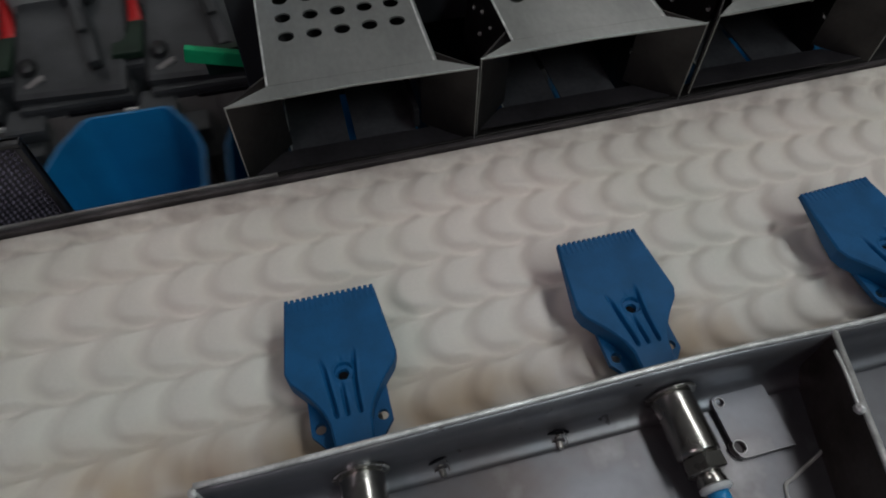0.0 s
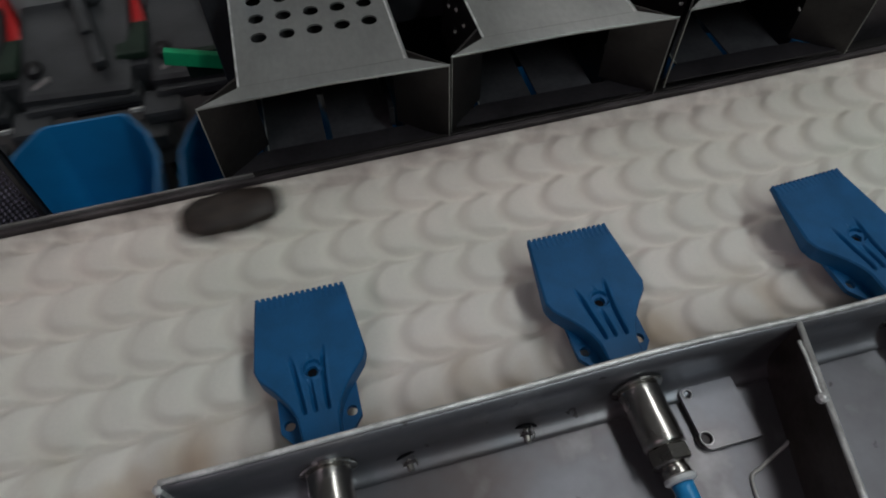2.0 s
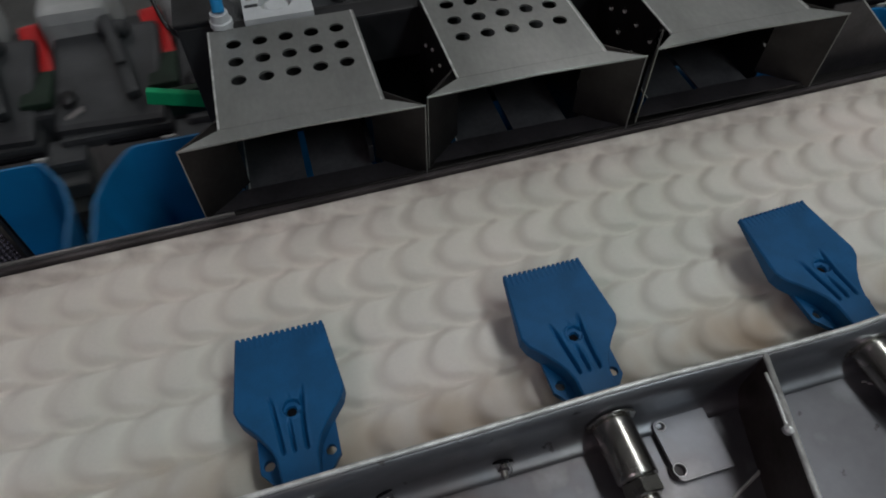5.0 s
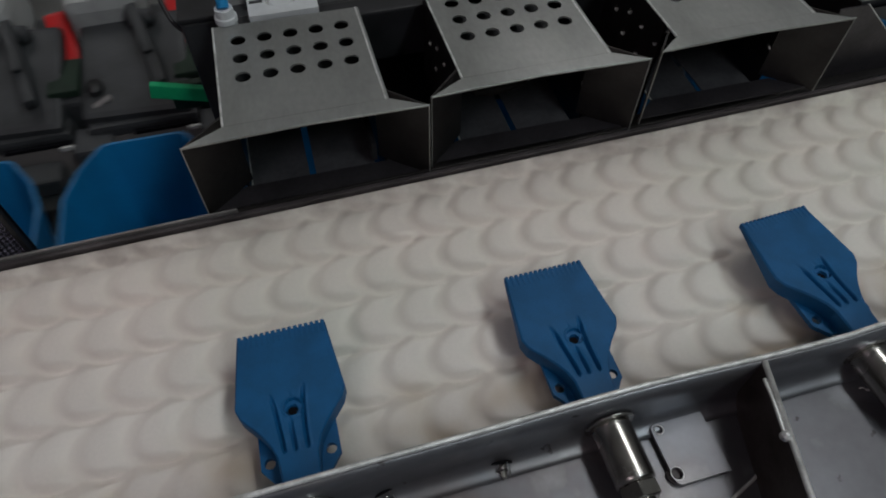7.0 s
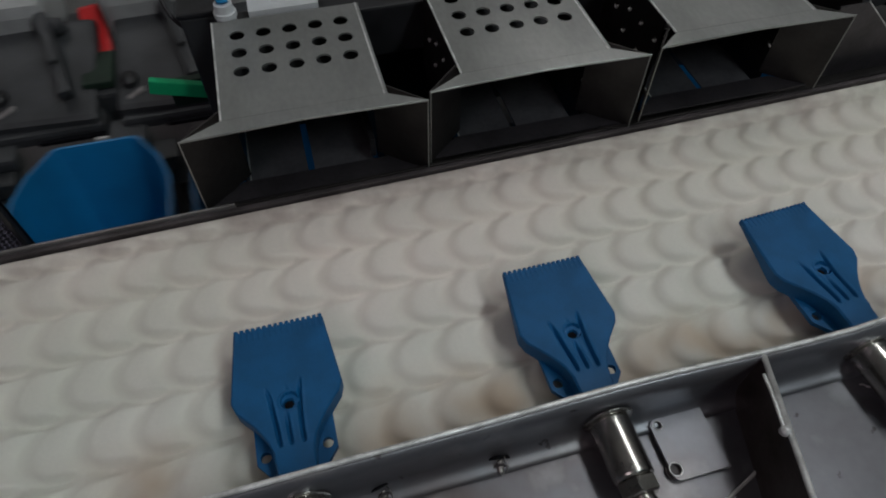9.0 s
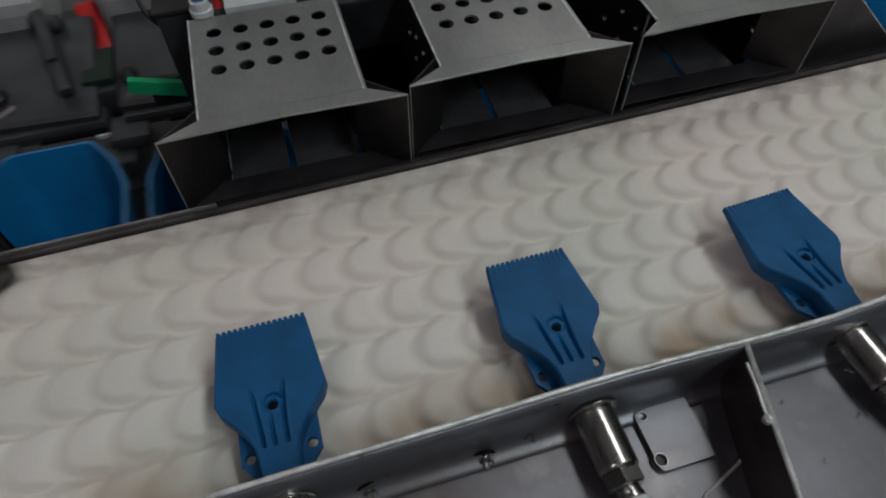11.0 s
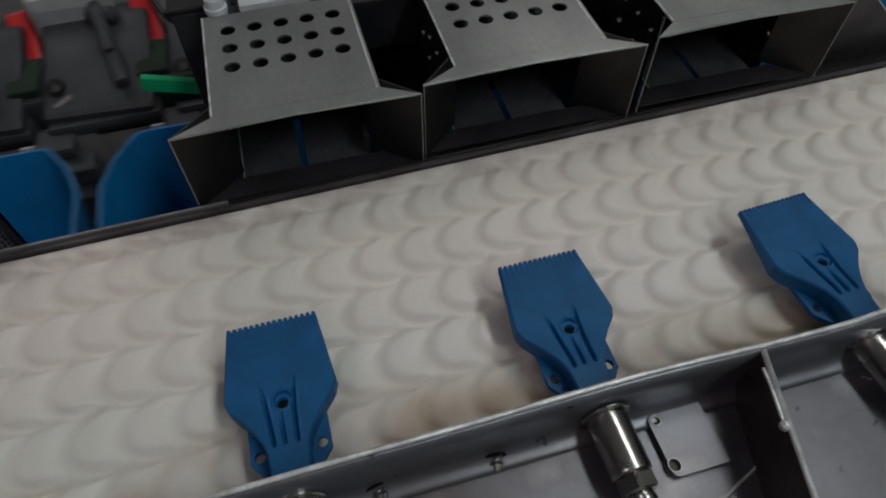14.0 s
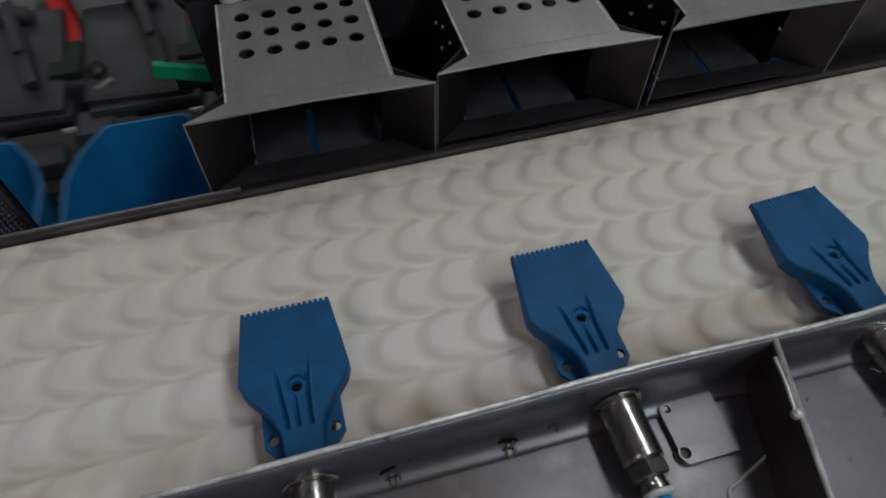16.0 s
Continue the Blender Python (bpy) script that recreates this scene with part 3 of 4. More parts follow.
    part("hose", bent_tube(bmesh.new(), [(c, -0.1393, zc), (c + 0.0005, -0.165, zc - 0.001), (c + 0.002, -0.21, zc - 0.003), (c + 0.004, -0.27, zc - 0.004)], 0.0049, 16, 6), HOSE, nz, "bright blue air hose", smooth=True)
    return nz


nozzle = build_nozzle()
nozzle.matrix_world = pose(0, 0, 0.925)
for i in (1, 2, 3):
    nozzle_copy = copy_thing(nozzle, pose(0.15 * i + (0, 0, 0.0020, 0.003)[i], 0, 0.925, 0, 0, (0, 0.4, 3.4, 3.4)[i]))
    if i > 1:
        # these two sit aslant on their barrels
        for child in nozzle_copy.children:
            if child.name.split(".")[0] in ("barrel", "wall_collar", "fitting", "push_ring", "hose"):
                child.location.x = -0.0065


# ---- chute hoods ----
LEAF_L, LEAF_R = Vector((0.0150, 0, 0.8925)), Vector((0.1020, 0, 0.8925))


def build_hood(hole_x, hole_y, xl=0.0112, lip=-0.0138):
    hd = thing("chute_hood", "folded stainless steel chute hood with perforated top beside the belt", "chute hood", "chute hoods along the belt")
    zt, zb, th = 0.963, 0.9000, 0.0013
    holes = [(hole_x + 0.0176 * i, hole_y + 0.0199 * j, 0.0051) for i in range(5) for j in range(3)]
    part("top_plate", holed_plate(bmesh.new(), xl, 0.1128, 0.1245, 0.2268, zt - th, zt, holes), STEEL, hd, "brushed steel top with fifteen round holes")
    bm = bmesh.new()
    prism(bm, [(lip, 0.1118), (0.061, 0.1142), (0.1358, 0.1118), (0.1128, 0.1243), (xl, 0.1243)], zt - th, zt)
    part("front_lip", bm, STEEL, hd, "bent steel front lip")
    part("lip_edge", bent_tube(bmesh.new(), [(lip, 0.1118, zt), (0.061, 0.1142, zt), (0.1358, 0.1118, zt)], 0.0004, 6, 4), STEEL, hd, "bright cut edge")
    for s in (0, 1):
        wall = 0.1108 if s else xl
        outer, inner = (0.1355, 0.1055) if s else (lip + 0.0003, xl + 0.0053)
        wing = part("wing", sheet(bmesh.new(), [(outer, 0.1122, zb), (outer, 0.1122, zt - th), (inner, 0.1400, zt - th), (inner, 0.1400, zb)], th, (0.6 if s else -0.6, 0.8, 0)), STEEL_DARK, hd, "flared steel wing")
        part("wing_edge", tube(bmesh.new(), (outer, 0.1120, zb), (outer, 0.1120, zt - th), 0.0004, sides=6), STEEL, wing)
        slots = [(0.1450, 0.9440, 0.0017), (0.1460, 0.9205, 0.0026), (0.1640, 0.9225, 0.0020), (0.1660, 0.9440, 0.0017), (0.1850, 0.9440, 0.0020), (0.1870, 0.9250, 0.0022), (0.2040, 0.9350, 0.0022)]
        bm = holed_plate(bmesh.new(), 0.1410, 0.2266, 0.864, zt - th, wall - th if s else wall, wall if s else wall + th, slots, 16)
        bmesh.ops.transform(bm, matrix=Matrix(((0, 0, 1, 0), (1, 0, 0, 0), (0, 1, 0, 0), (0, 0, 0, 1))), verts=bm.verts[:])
        side = part("side_wall", bm, STEEL_DARK, hd, "side wall, darkened for its shade, with punched round slots")
        part("top_edge", tube(bmesh.new(), (wall, 0.1245, zt - 0.0004), (wall, 0.2268, zt - 0.0004), 0.0008, sides=6), STEEL_EDGE, hd, "bright rough cut edge")
        # pale half-round arcs put in for the glint on each slot's edge
        for y, z, r in slots:
            arc = [(wall + (0.0005 if s else -0.0005), y + r * math.cos(radians(a)), z + r * math.sin(radians(a))) for a in range(150, 331, 20)]
            part("slot_rim", bent_tube(bmesh.new(), arc, 0.0007, 6, 2), STEEL_EDGE, side, "bright arc standing in for the glint on a punched slot")
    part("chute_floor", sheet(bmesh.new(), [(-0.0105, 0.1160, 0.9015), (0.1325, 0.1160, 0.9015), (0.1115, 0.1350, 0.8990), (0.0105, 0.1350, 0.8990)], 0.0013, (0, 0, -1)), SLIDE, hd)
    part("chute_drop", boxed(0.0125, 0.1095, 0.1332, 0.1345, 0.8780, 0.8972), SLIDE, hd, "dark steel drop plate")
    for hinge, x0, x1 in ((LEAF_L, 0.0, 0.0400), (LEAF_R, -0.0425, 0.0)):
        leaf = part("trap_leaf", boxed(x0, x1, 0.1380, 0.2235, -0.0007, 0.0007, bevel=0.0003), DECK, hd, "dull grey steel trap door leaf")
        leaf.location = hinge
        if x0 == 0.0:
            part("leaf_edge", boxed(-0.0004, 0.0004, 0.1385, 0.2230, 0.0008, 0.0018), STEEL_EDGE, leaf, "bright hinge edge")
    # dark sheet added to stand in for the shade inside the holes
    part("liner", boxed(0.0130, 0.1110, 0.1480, 0.2240, 0.9480, 0.9495), GREY_DARK, hd, "dark sheet standing in for the shade under the holes")
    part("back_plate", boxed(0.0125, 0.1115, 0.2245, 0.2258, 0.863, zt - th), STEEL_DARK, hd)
    return hd


HOODS = [build_hood(0.0270, 0.1683), build_hood(0.0258, 0.1658, 0.0098), build_hood(0.0258, 0.1658, 0.0055, -0.0113)]
HOODS[0].matrix_world = pose(0, 0, 0.0005)
HOODS[1].matrix_world = pose(0.1514, 0.003, 0.0038)
HOODS[2].matrix_world = pose(0.3050, 0.003, 0.0080)

# end of the row of hoods
eg = thing("end_guard", "dark triangular steel guard plate with a pale steel top", "guard plate")
part("gusset", sheet(bmesh.new(), [(0.4480, 0.1350, 0.8985), (0.5500, 0.1350, 0.8985), (0.4720, 0.1350, 0.9630), (0.4480, 0.1350, 0.9630)], 0.0015, (0, 1, 0)), SLIDE, eg)
part("gusset_edge", tube(bmesh.new(), (0.5500, 0.1358, 0.8990), (0.4720, 0.1358, 0.9635), 0.0006, sides=6), STEEL_EDGE, eg, "bright cut edge")
part("top_plate", boxed(0.4680, 0.5600, 0.1400, 0.2268, 0.9632, 0.9645), STEEL, eg, "brushed steel top plate")
part("side_wall", boxed(0.4660, 0.4673, 0.1370, 0.2268, 0.8990, 0.9645), STEEL_DARK, eg)
part("foot", boxed(0.4480, 0.5500, 0.1368, 0.1480, 0.8986, 0.9000), SLIDE, eg)

# support bar that carries the hoods
hb = thing("hood_bar", "black steel bar and added shade plates behind the chute hoods", "steel bar")
part("bar", boxed(0.0130, 0.465, 0.2275, 0.2475, 0.915, 0.957, bevel=0.002), BLACK, hb)
# black plates put in for the shade in the gaps between hoods
for i in range(3):
    x = 0.1155 + 0.151 * i
    part("cover_plate", boxed(x - 0.004, x + 0.0440, 0.1385, 0.2270, 0.855, 0.859, bevel=0.0008), BLACK, hb, "black plate standing in for the shade between the hoods")
sill = part("sill_plate", boxed(-0.0135, 0.62, 0.1153, 0.1320, 0.8955, 0.8980, bevel=0.0005), STEEL_DARK, hb, "dark sill plate under the chutes")
sill.matrix_basis = LINE
# added black sheet for the darkness behind the row
part("back_cover", boxed(0.0870, 0.465, 0.2480, 0.2600, 0.835, 0.950, bevel=0.001), BLACK, hb)
for x in (0.10, 0.44):
    part("post", boxed(x, x + 0.02, 0.1255, 0.1375, 0, 0.8950, bevel=0.002), BLACK, hb)
    part("bracket", boxed(x, x + 0.004, 0.1380, 0.2470, 0.8985, 0.9145, bevel=0.0005), BLACK, hb)


# ---- valve, hose fitting, black box behind the first hood ----
def build_valve():
    v = thing("valve_block", "pale grey pneumatic valve block behind the chute hood", "valve")
    holes = [(0.0605, 0.2480, 0.0120), (0.0420, 0.2555, 0.0024), (0.0790, 0.2475, 0.0024)]
    part("plate", holed_plate(bmesh.new(), 0.0370, 0.0855, 0.2290, 0.2720, 0.9600, 0.9665, holes, 28), WHITE, v)
    part("recess", lathe(bmesh.new(), (0.0605, 0.248, 0.9580), (0.0605, 0.248, 1), [(0, 0.0119), (0.003, 0.0119)], 28), GREY_LIGHT, v)
    part("port", lathe(bmesh.new(), (0.0605, 0.248, 0.9611), (0.0605, 0.248, 1), [(0, 0.0085), (0.002, 0.0085), (0.003, 0.007)], 24), WHITE, v)
    for x, y in ((0.0420, 0.2555), (0.0790, 0.2475)):
        part("bolt", lathe(bmesh.new(), (x, y, 0.9605), (x, y, 1), [(0, 0.0022), (0.005, 0.0022), (0.0056, 0.0014)], 12), CHROME, v)
    part("slot", boxed(0.0385, 0.0480, 0.2445, 0.2475, 0.9660, 0.9672, bevel=0.0004), GREY_DARK, v)
    part("block", boxed(0.0380, 0.0845, 0.2480, 0.2715, 0.9200, 0.9575, bevel=0.002), GREY_LIGHT, v)


build_valve()
hf = thing("hose_fitting", "white push-in fitting with bright blue air hose", "hose fitting")
part("socket", lathe(bmesh.new(), (0.0215, 0.2330, 0.9575), (0.0215, 0.2330, 1), [(0, 0.0068), (0.006, 0.0068), (0.0064, 0.0078), (0.0100, 0.0078), (0.0106, 0.0066), (0.0160, 0.0062)], 24), WHITE, hf, smooth=False)
part("hose", bent_tube(bmesh.new(), [(0.0215, 0.2330, 0.9735), (0.0222, 0.2390, 0.985), (0.0225, 0.250, 1.000), (0.0225, 0.275, 1.015), (0.0220, 0.320, 1.02), (0.02, 0.40, 1.0)], 0.0042, 14, 6), HOSE, hf, "bright blue air hose", smooth=True)
bb = thing("control_box", "black plastic box behind the first chute hood", "plastic box")
part("case", boxed(-0.0120, 0.0165, 0.2480, 0.2870, 0.86, 0.9560, bevel=0.002), GREY_DARK, bb)
part("cover", boxed(-0.0135, 0.0180, 0.2465, 0.2885, 0.9562, 0.9605, bevel=0.0015), BLACK, bb)
part("mount", boxed(-0.004, 0.006, 0.266, 0.276, 0, 0.8598), GREY_DARK, bb)
part("cable", bent_tube(bmesh.new(), [(-0.012, 0.262, 0.94), (-0.021, 0.268, 0.952), (-0.030, 0.300, 0.975), (-0.040, 0.36, 1.0), (-0.05, 0.46, 1.0)], 0.0016, 8, 6), BLACK, bb, "thin black cable", smooth=True)

# green guide rail in front of the carriers
gr = thing("guide_rail", "short bright green plastic guide rail behind the chute hood", "guide rail")
part("rail", boxed(0, 0.15, 0, 0.0060, -0.0130, 0, bevel=0.0012, m=pose(-0.0530, 0.2620, 0.9000, 0, 13, -5)), GREEN, gr)
part("backing", boxed(-0.045, 0.095, 0.2830, 0.2900, 0.8550, 0.8800, bevel=0.001), GREEN_DARK, gr)
for x in (0.0, 0.08):
    part("bracket", boxed(x, x + 0.012, 0.2905, 0.296, 0, 0.888, bevel=0.001), GREY_DARK, gr)


# ---- black studded panel ----
def build_panel():
    p = thing("studded_panel", "black studded panel in a black frame standing at the belt edge", "panel")
    x0, x1, z0, z1, y = -0.62, -0.1255, 0.8850, 0.9575, 0.1195
    part("sheet", boxed(x0, x1, y + 0.001, y + 0.003, z0, z1), BLACK, p)
    part("frame_top", boxed(x0, x1, y - 0.003, y + 0.004, z1 - 0.0028, z1, bevel=0.0008), BLACK, p)
    part("frame_side", boxed(x1 - 0.0032, x1, y - 0.0035, y + 0.0045, z0, z1 - 0.0029, bevel=0.0008), BLACK, p)
    part("frame_foot", boxed(x0, x1 - 0.0033, y - 0.003, y + 0.004, z0, z0 + 0.003, bevel=0.0008), BLACK, p)
    bm = bmesh.new()
    nx, nz, s = 110, 20, 0.0035
    for i in range(nx):
        for j in range(nz):
            cx, cz = x1 - 0.0052 - i * s, z0 + 0.0050 + j * s + (i % 2) * s / 2
            if cz > z1 - 0.0045:
                continue
            r = 0.0018
            q = [bm.verts.new((cx + a, y + 0.0009, cz + b)) for a, b in ((-r, 0), (0, -r), (r, 0), (0, r))]
            t = bm.verts.new((cx, y - 0.0011, cz))
            for k in range(4):
                bm.faces.new((q[k], q[(k + 1) % 4], t))
    tagged(part("studs", bm, STUD, p, "rows of small shiny black studs"), kind="stuff")


build_panel()


# ---- bucket carriers ----
def build_carrier():
    """A bucket on its arm; origin at the bucket's middle on x, world y and z."""
    cr = thing("bucket_carrier", "deep blue plastic bucket on a dull brown-grey moving web plate", "bucket carrier", "moving bucket carriers")
    rim = [(-0.058, 0.136), (-0.0585, 0.195), (-0.050, 0.222), (-0.034, 0.247), (-0.029, 0.2500), (0.029, 0.2500), (0.034, 0.247), (0.050, 0.222), (0.0585, 0.195), (0.058, 0.136)]
    foot = [(x * 0.72, 0.19 + (y - 0.19) * 0.62) for x, y in rim]
    zt, zb = 0.860, 0.775
    bm = bmesh.new()
    t = 0.0022
    inr = [(x * 0.955, 0.195 + (y - 0.195) * 0.955) for x, y in rim]
    inf = [(x * 0.95, 0.19 + (y - 0.19) * 0.95) for x, y in foot]
    loops = [[bm.verts.new((x, y, z)) for x, y in o] for o, z in ((foot, zb), (rim, zt), (inr, zt), (inf, zb + t))]
    n = len(rim)
    for p, q in zip(loops, loops[1:]):
        for i in range(n):
            bm.faces.new((p[i], p[(i + 1) % n], q[(i + 1) % n], q[i]))
    bm.faces.new(loops[0][::-1])
    bm.faces.new(loops[-1])
    part("bucket", bm, BUCKET, cr, "deep blue plastic bucket")
    part("arm", boxed(0.005, 0.055, 0.2520, 0.2790, 0.812, 0.828, bevel=0.003), GREY_DARK, cr)
    part("stem", boxed(0.020, 0.040, 0.2700, 0.2790, 0.7225, 0.8118, bevel=0.002), GREY_DARK, cr)
    part("web_plate", sheet(bmesh.new(), [(-0.0655, 0.2530, 0.795), (0.0655, 0.2530, 0.795), (0.0655, 0.2835, 0.838), (-0.0655, 0.2835, 0.838)], 0.003, (0, 0.8, -0.6)), GREY_BROWN, cr, "dull brown-grey web plate")
    part("pale_rib", boxed(-0.0655, -0.0585, 0.150, 0.2525, 0.775, 0.800, bevel=0.002), GREY_LIGHT, cr, "pale grey rib between the buckets")
    return cr


def build_return():
    """The back of a carrier on the returning side of the chain."""
    cr = thing("return_carrier", "grey cast carrier with a red clip and a pale cap", "chain carrier", "carriers returning behind the buckets")
    bm = bmesh.new()
    box(bm, -0.057, 0.057, -0.055, 0.055, -0.030, 0.006, bevel=0.006, m=pose(0.043, 0.345, 0.862, 16, 0, -3))
    casting = part("casting", bm, GREY, cr, "smooth grey cast body")
    part("casting_foot", boxed(-0.014, 0.101, 0.287, 0.310, 0.828, 0.8465, bevel=0.004), GREY, casting)
    # black bar painted in for the shaded strip below the casting
    part("notch", boxed(0.032, 0.100, 0.2825, 0.2868, 0.824, 0.840, bevel=0.0006), HOLE, cr, "black bar standing in for the shade under the body")
    part("tab", boxed(0.088, 0.101, 0.2795, 0.2822, 0.834, 0.838, bevel=0.0006), STEEL_EDGE, cr, "small bright steel tab")
    lever = part("lever", boxed(-0.007, 0.007, -0.046, 0.046, 0, 0.012, bevel=0.004, m=pose(0.060, 0.352, 0.872, 16, 0, 14)), GREY, cr, "grey lever")
    part("lever_cap", boxed(-0.005, 0.005, -0.016, 0.036, 0.0122, 0.017, bevel=0.002, m=pose(0.060, 0.352, 0.872, 16, 0, 14)), GREY, lever)
    part("hinge", lathe(bmesh.new(), (0.040, 0.388, 0.884), (0.078, 0.380, 0.884), [(0, 0.004), (0.002, 0.008), (0.030, 0.008), (0.034, 0.004)], 16), GREY, cr, smooth=True)
    part("block", boxed(0.080, 0.117, 0.312, 0.372, 0.825, 0.858, bevel=0.004), GREY_DARK, cr)
    part("clip", boxed(-0.012, 0.012, -0.027, 0.027, -0.008, 0.008, bevel=0.004, m=pose(0.098, 0.392, 0.866, 24, 0, 12)), RED, cr, "red plastic clip")
    part("clip_foot", boxed(0.085, 0.117, 0.318, 0.364, 0.8585, 0.8660, bevel=0.002), GREEN_DARK, cr, "dark green catch")
    part("cap", boxed(-0.020, 0.056, 0.388, 0.465, 0.852, 0.905, bevel=0.012), GREY_LIGHT, cr, "pale grey rounded cap")
    part("knob", lathe(bmesh.new(), (0.001, 0.322, 0.858), (0.001, 0.322, 1), [(0, 0.009), (0.006, 0.009), (0.009, 0.006)], 18), BLACK, cr, "black knob", smooth=True)
    part("pin", lathe(bmesh.new(), (-0.004, 0.305, 0.853), (0.022, 0.312, 0.860), [(0, 0.002), (0.002, 0.0035), (0.020, 0.0035), (0.022, 0.002)], 12), STEEL_DULL, cr, "dull steel pin", smooth=True)
    part("paw", boxed(-0.030, 0.010, 0.268, 0.300, 0.826, 0.840, bevel=0.004), GREY, cr)
    part("beam", boxed(-0.020, 0.108, 0.41, 0.47, 0.79, 0.845, bevel=0.003), GREY_DARK, cr)
    part("stem", boxed(0.028, 0.056, 0.43, 0.455, 0.7225, 0.7895, bevel=0.002), GREY_DARK, cr)
    return cr


# the carrier is drawn at nine tenths of its size and spread from one centre to its place
SPREAD, MID = 1.10, Vector((0.063, -0.189, 1.222))
# the returning side is shorter along the chain
RETURN = 0.8826
carrier, returning = build_carrier(), build_return()
for whole, along in ((carrier, SPREAD), (returning, RETURN)):
    for piece in whole.children_recursive:
        for v in piece.data.vertices:
            v.co = Vector((v.co.x * along, MID.y + (v.co.y - MID.y) * SPREAD, MID.z + (v.co.z - MID.z) * SPREAD))
RETURNS = [returning]
N_RETURN = 72
CARRIERS = [carrier]
N_UP, N_DOWN = 67, 7
base = thing("carrier_track", "dark steel track under the moving bucket carriers", "track")
part("table", boxed(L0, L1, 0.31, 0.60, 0.64, 0.6695), GREY_DARK, base)
part("apron", boxed(L0, L1, 0.602, 0.617, 0.40, 0.76), GREY_DARK, base)
for i in range(9):
    part("leg", boxed(-12 + 3 * i, -11.95 + 3 * i, 0.42, 0.47, 0, 0.6395, bevel=0.003), GREY_DARK, base)


# ---- food pieces on the belt ----
def build_food(length, width, height, seed, taper=0.0):
    bm = bmesh.new()
    rnd = random.Random(seed)
    nu, nv = 22, 16
    rings = []
    for i in range(1, nu):
        u = -1 + 2 * i / nu
        w = math.sqrt(max(0, 1 - abs(u) ** 2.6)) * (1 - taper * u * 0.5)
        ring = []
        for k in range(nv):
            a = 2 * math.pi * k / nv
            r = 1 + 0.10 * (rnd.random() - 0.5) + 0.05 * math.sin(9 * u + 2 * a)
            ring.append(bm.verts.new((u * length / 2, math.cos(a) * w * width / 2 * r, max(0.0, (1 + math.sin(a) * w * r) * height / 2 - 0.2 * height))))
        rings.append(ring)
    for p, q in zip(rings, rings[1:]):
        for k in range(nv):
            bm.faces.new((p[k], p[(k + 1) % nv], q[(k + 1) % nv], q[k]))
    bm.faces.new(rings[0][::-1])
    bm.faces.new(rings[-1])
    ob = part("food_piece", bm, FOOD, None, smooth=True)
    return tagged(ob, "dark brown wrinkled dried sea cucumber lying on the belt", "sea cucumber", "dried sea cucumbers on the belt")


# ---- things that move ----
BUCKET_PITCH = 0.132
# seconds and how far the belt, then the buckets, have come
BELT_ROWS = [(0.0, -0.0009), (0.5, 0.3292), (1.0, 0.6473), (1.5, 0.967), (2.0, 1.2826), (2.5, 1.5964), (3.0, 1.9136), (3.5, 2.2255), (4.0, 2.5639), (4.5, 2.8642), (7.0, 4.4661), (7.5, 4.776), (8.0, 5.0913), (8.5, 5.4044), (11.0, 6.997), (11.5, 7.3092), (12.0, 7.6313), (12.5, 7.9457), (13.0, 8.2634), (13.5, 8.5726), (14.0, 8.9009), (14.5, 9.2049), (15.0, 9.5309), (15.5, 9.8427), (16.0, 10.1688)]
BUCKET_ROWS = [(0.0, 0.025), (0.5, 0.276), (1.0, 0.541), (1.5, 0.79), (2.0, 1.06), (2.5, 1.3075), (3.0, 1.5725), (3.5, 1.818), (4.0, 2.0885), (4.5, 2.335), (7.0, 3.6245), (7.5, 3.871), (8.0, 4.142), (8.5, 4.3855), (11.0, 5.6805), (11.5, 5.9255), (12.0, 6.1885), (12.5, 6.4395), (13.0, 6.707), (13.5, 6.9565), (14.0, 7.221), (14.5, 7.4665), (15.0, 7.734), (15.5, 7.984), (16.0, 8.245)]
# seconds, x and y on the belt, turn, hood that takes it, moment of the blow and of the drop, length, width, height, taper
FOOD_ROWS = [
    (2.0, 0.000, 0.087, 3, 0, 2.02, 2.98, 0.066, 0.031, 0.014, 0.0),
    (2.5, 0.003, 0.063, -10, 1, 2.74, 3.68, 0.039, 0.021, 0.012, 0.5),
    (3.1, -0.095, 0.092, 22, 0, 3.22, 4.18, 0.046, 0.018, 0.011, 0.2),
    (6.5, 0.150, 0.080, 12, 1, 6.52, 7.56, 0.052, 0.020, 0.012, 0.2),
    (9.7, 0.000, 0.080, -14, 0, 9.72, 10.68, 0.056, 0.020, 0.012, 0.1),
    (11.2, -0.023, 0.087, 22, 0, 11.24, 12.18, 0.066, 0.020, 0.013, 0.1),
    (13.3, -0.074, 0.068, 58, 0, 13.36, 14.18, 0.074, 0.021, 0.013, 0.1),
    (14.5, 0.132, 0.077, -22, 1, 14.53, 15.52, 0.062, 0.020, 0.012, 0.1),
]


def belt_x(t):
    return float(np.interp(t, [r[0] for r in BELT_ROWS], [r[1] for r in BELT_ROWS]))


def bucket_x(t):
    return float(np.interp(t, [r[0] for r in BUCKET_ROWS], [r[1] for r in BUCKET_ROWS]))


def carrier_x(x):
    """The place along the track of a bucket, spread from the same centre."""
    return MID.x + (x - MID.x) * SPREAD


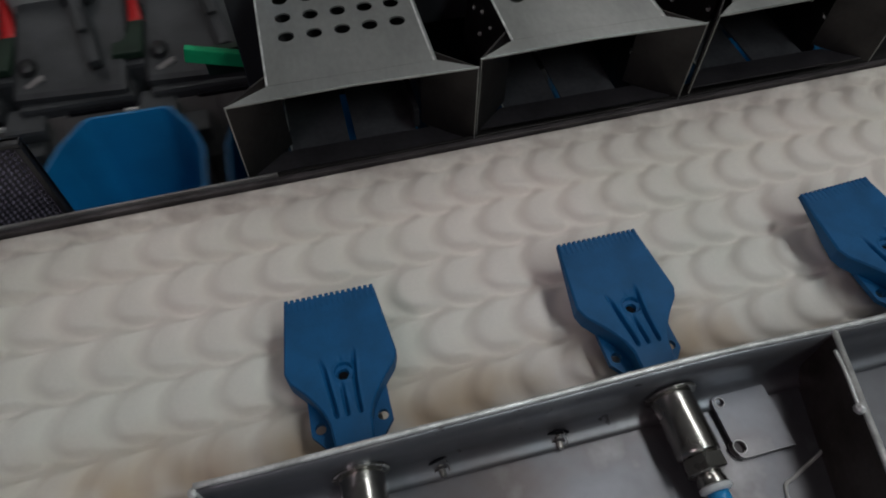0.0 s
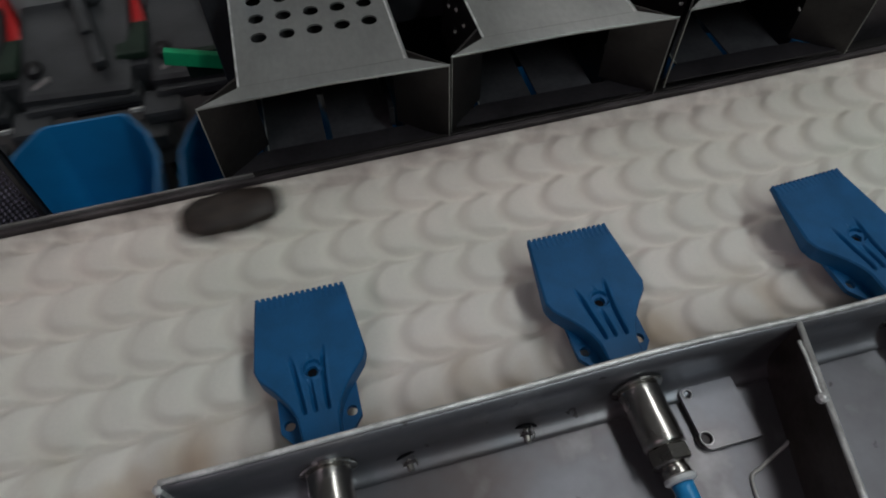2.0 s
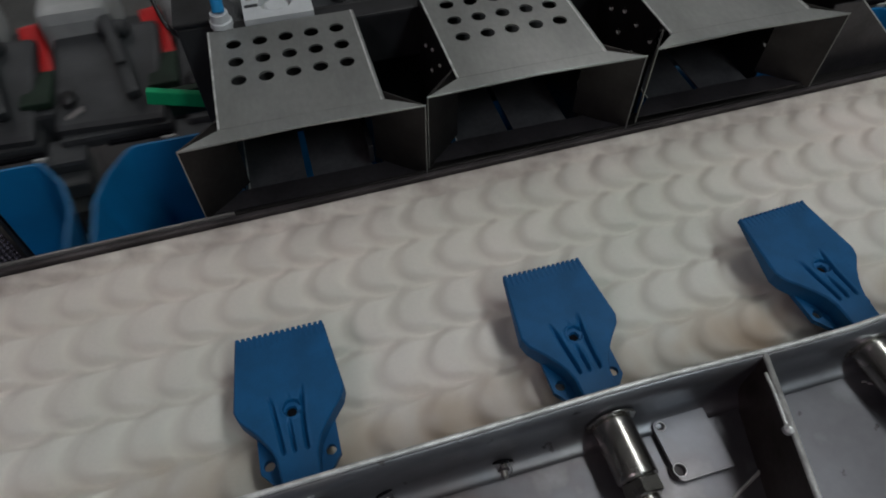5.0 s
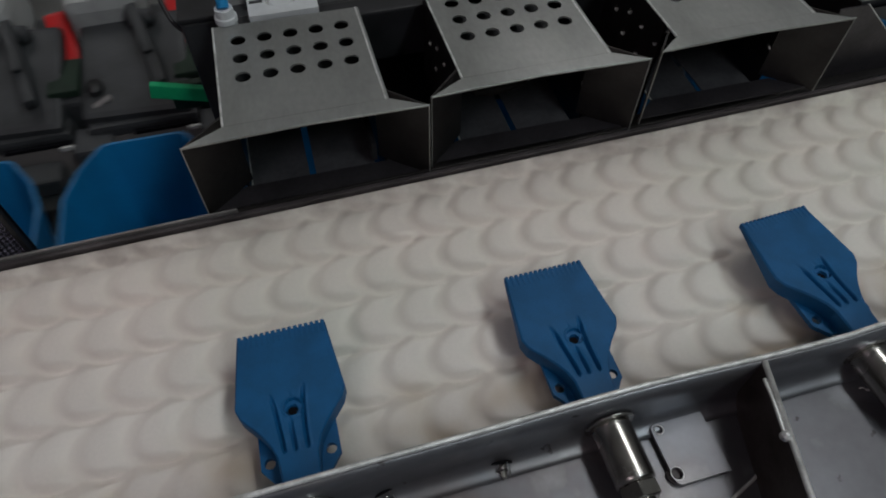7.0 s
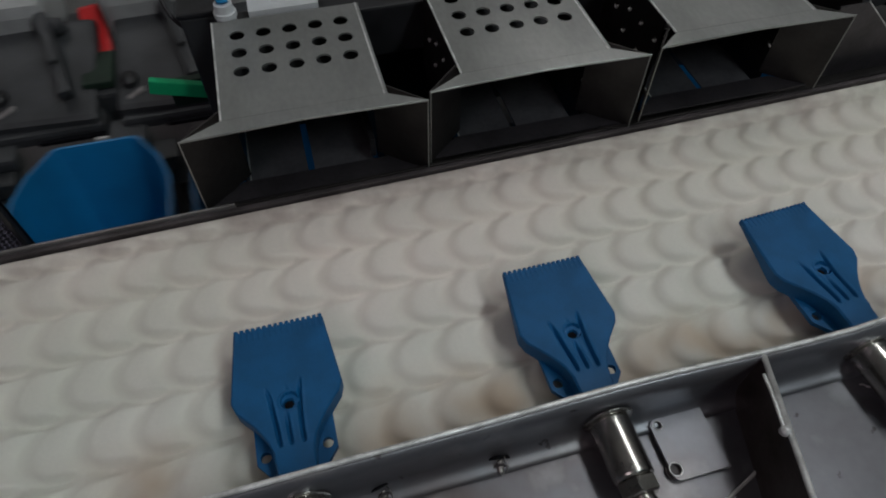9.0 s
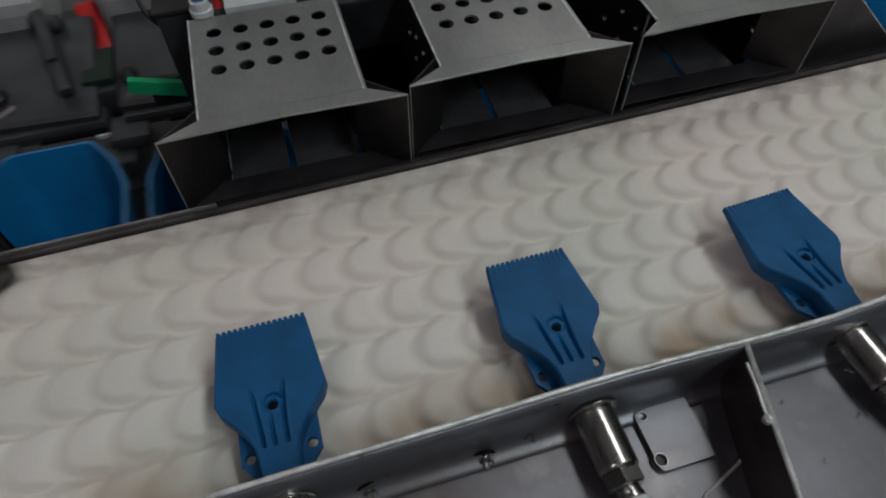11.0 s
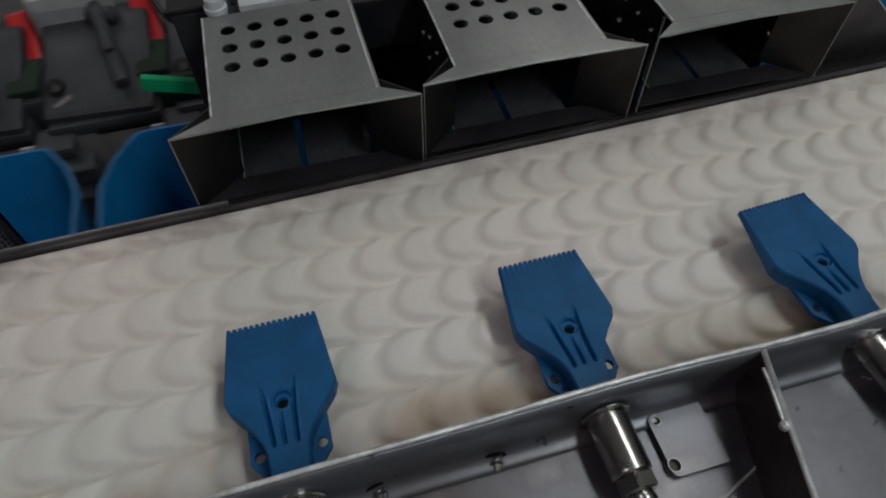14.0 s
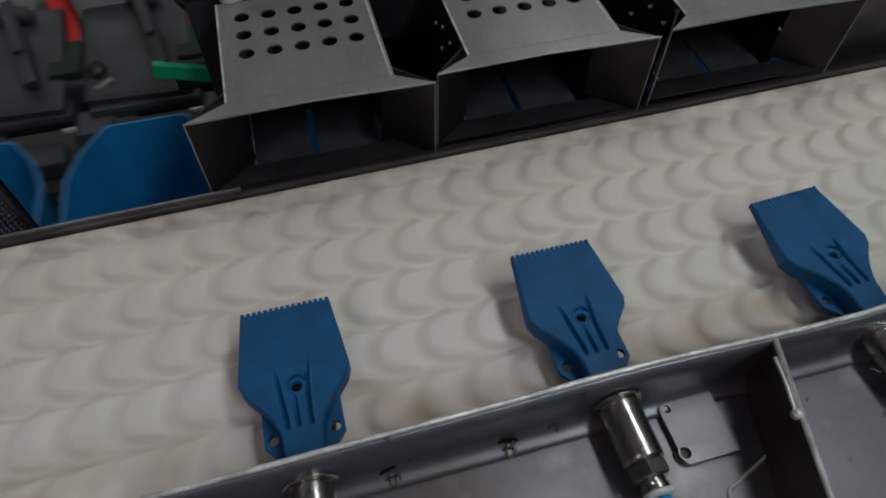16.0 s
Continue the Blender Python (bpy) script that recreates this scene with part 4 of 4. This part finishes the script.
def motions():
    times = [0.5 * i for i in range(33)]
    walk(belt, [(t, LINE @ pose(belt_x(t), 0, 0)) for t in times])
    for i, cr in enumerate(CARRIERS):
        off = (N_DOWN - i) * BUCKET_PITCH
        walk(cr, [(t, pose(carrier_x(bucket_x(t) + off), 0, 0)) for t in times])
    for i, cr in enumerate(RETURNS):
        off = -0.0753 + (i - 5) * BUCKET_PITCH * RETURN
        walk(cr, [(t, pose(off - bucket_x(t) * RETURN, 0, 0)) for t in times])
    for i, (t0, x0, y0, turn, hood_no, tb, td, ln, wd, ht, tp) in enumerate(FOOD_ROWS):
        ob = build_food(ln, wd, ht, 40 + i, tp)

        def on_belt(t):
            return LINE @ pose(x0 + belt_x(t) - belt_x(t0), y0, BELT_Z + 0.0008, 0, 0, turn - SKEW)

        def in_bucket(t):
            return pose(carrier_x(bucket_x(t) + k * BUCKET_PITCH), 0.232, 0.7345, 0, 0, lie)
        hx = HOODS[hood_no].matrix_basis.translation.x + 0.062
        lie = turn * 0.4
        rest = 0.214 if tb > 11 and hood_no == 0 else 0.196
        k = round((MID.x + (hx - MID.x) / SPREAD - bucket_x(td + 0.16)) / BUCKET_PITCH)
        rows = [(t, on_belt(t)) for t in sorted({0.0, tb - 0.5, tb - 0.2, tb})]
        rows += [(tb + 0.10, pose(hx, 0.150, 0.918, -10, 0, (turn + lie) / 2)), (tb + 0.20, pose(hx, rest, 0.8937, 0, 0, lie)),
                 (td, pose(hx, rest, 0.8937, 0, 0, lie)), (td + 0.16, in_bucket(td + 0.16)), (td + 0.30, in_bucket(td + 0.30))]
        t = math.ceil(td * 2 + 0.8) / 2
        while t <= 16.0:
            rows.append((t, in_bucket(t)))
            t += 0.5
        walk(ob, [r for r in rows if r[0] <= 16.0])
    # the trap doors drop when a bucket stands below
    for hood_no in (0, 1):
        drops = [r[6] for r in FOOD_ROWS if r[4] == hood_no]
        leaves = [c for c in HOODS[hood_no].children if c.name.startswith("trap_leaf")]
        for leaf in leaves:
            hinge, swing = (LEAF_L, 58) if leaf.location.x < 0.05 else (LEAF_R, -58)
            rows = [(0.0, pose(*hinge))]
            for td in drops:
                rows += [(td + dt, pose(*hinge, 0, a)) for dt, a in ((-0.03, 0), (0.02, swing), (0.18, swing), (0.25, 0))]
            rows.append((16.0, pose(*hinge)))
            walk(leaf, rows)


for i in range(1, N_UP + N_DOWN):
    CARRIERS.append(copy_thing(carrier, pose(0, 0, 0)))
for i in range(1, N_RETURN):
    RETURNS.append(copy_thing(returning, pose(0, 0, 0)))

motions()
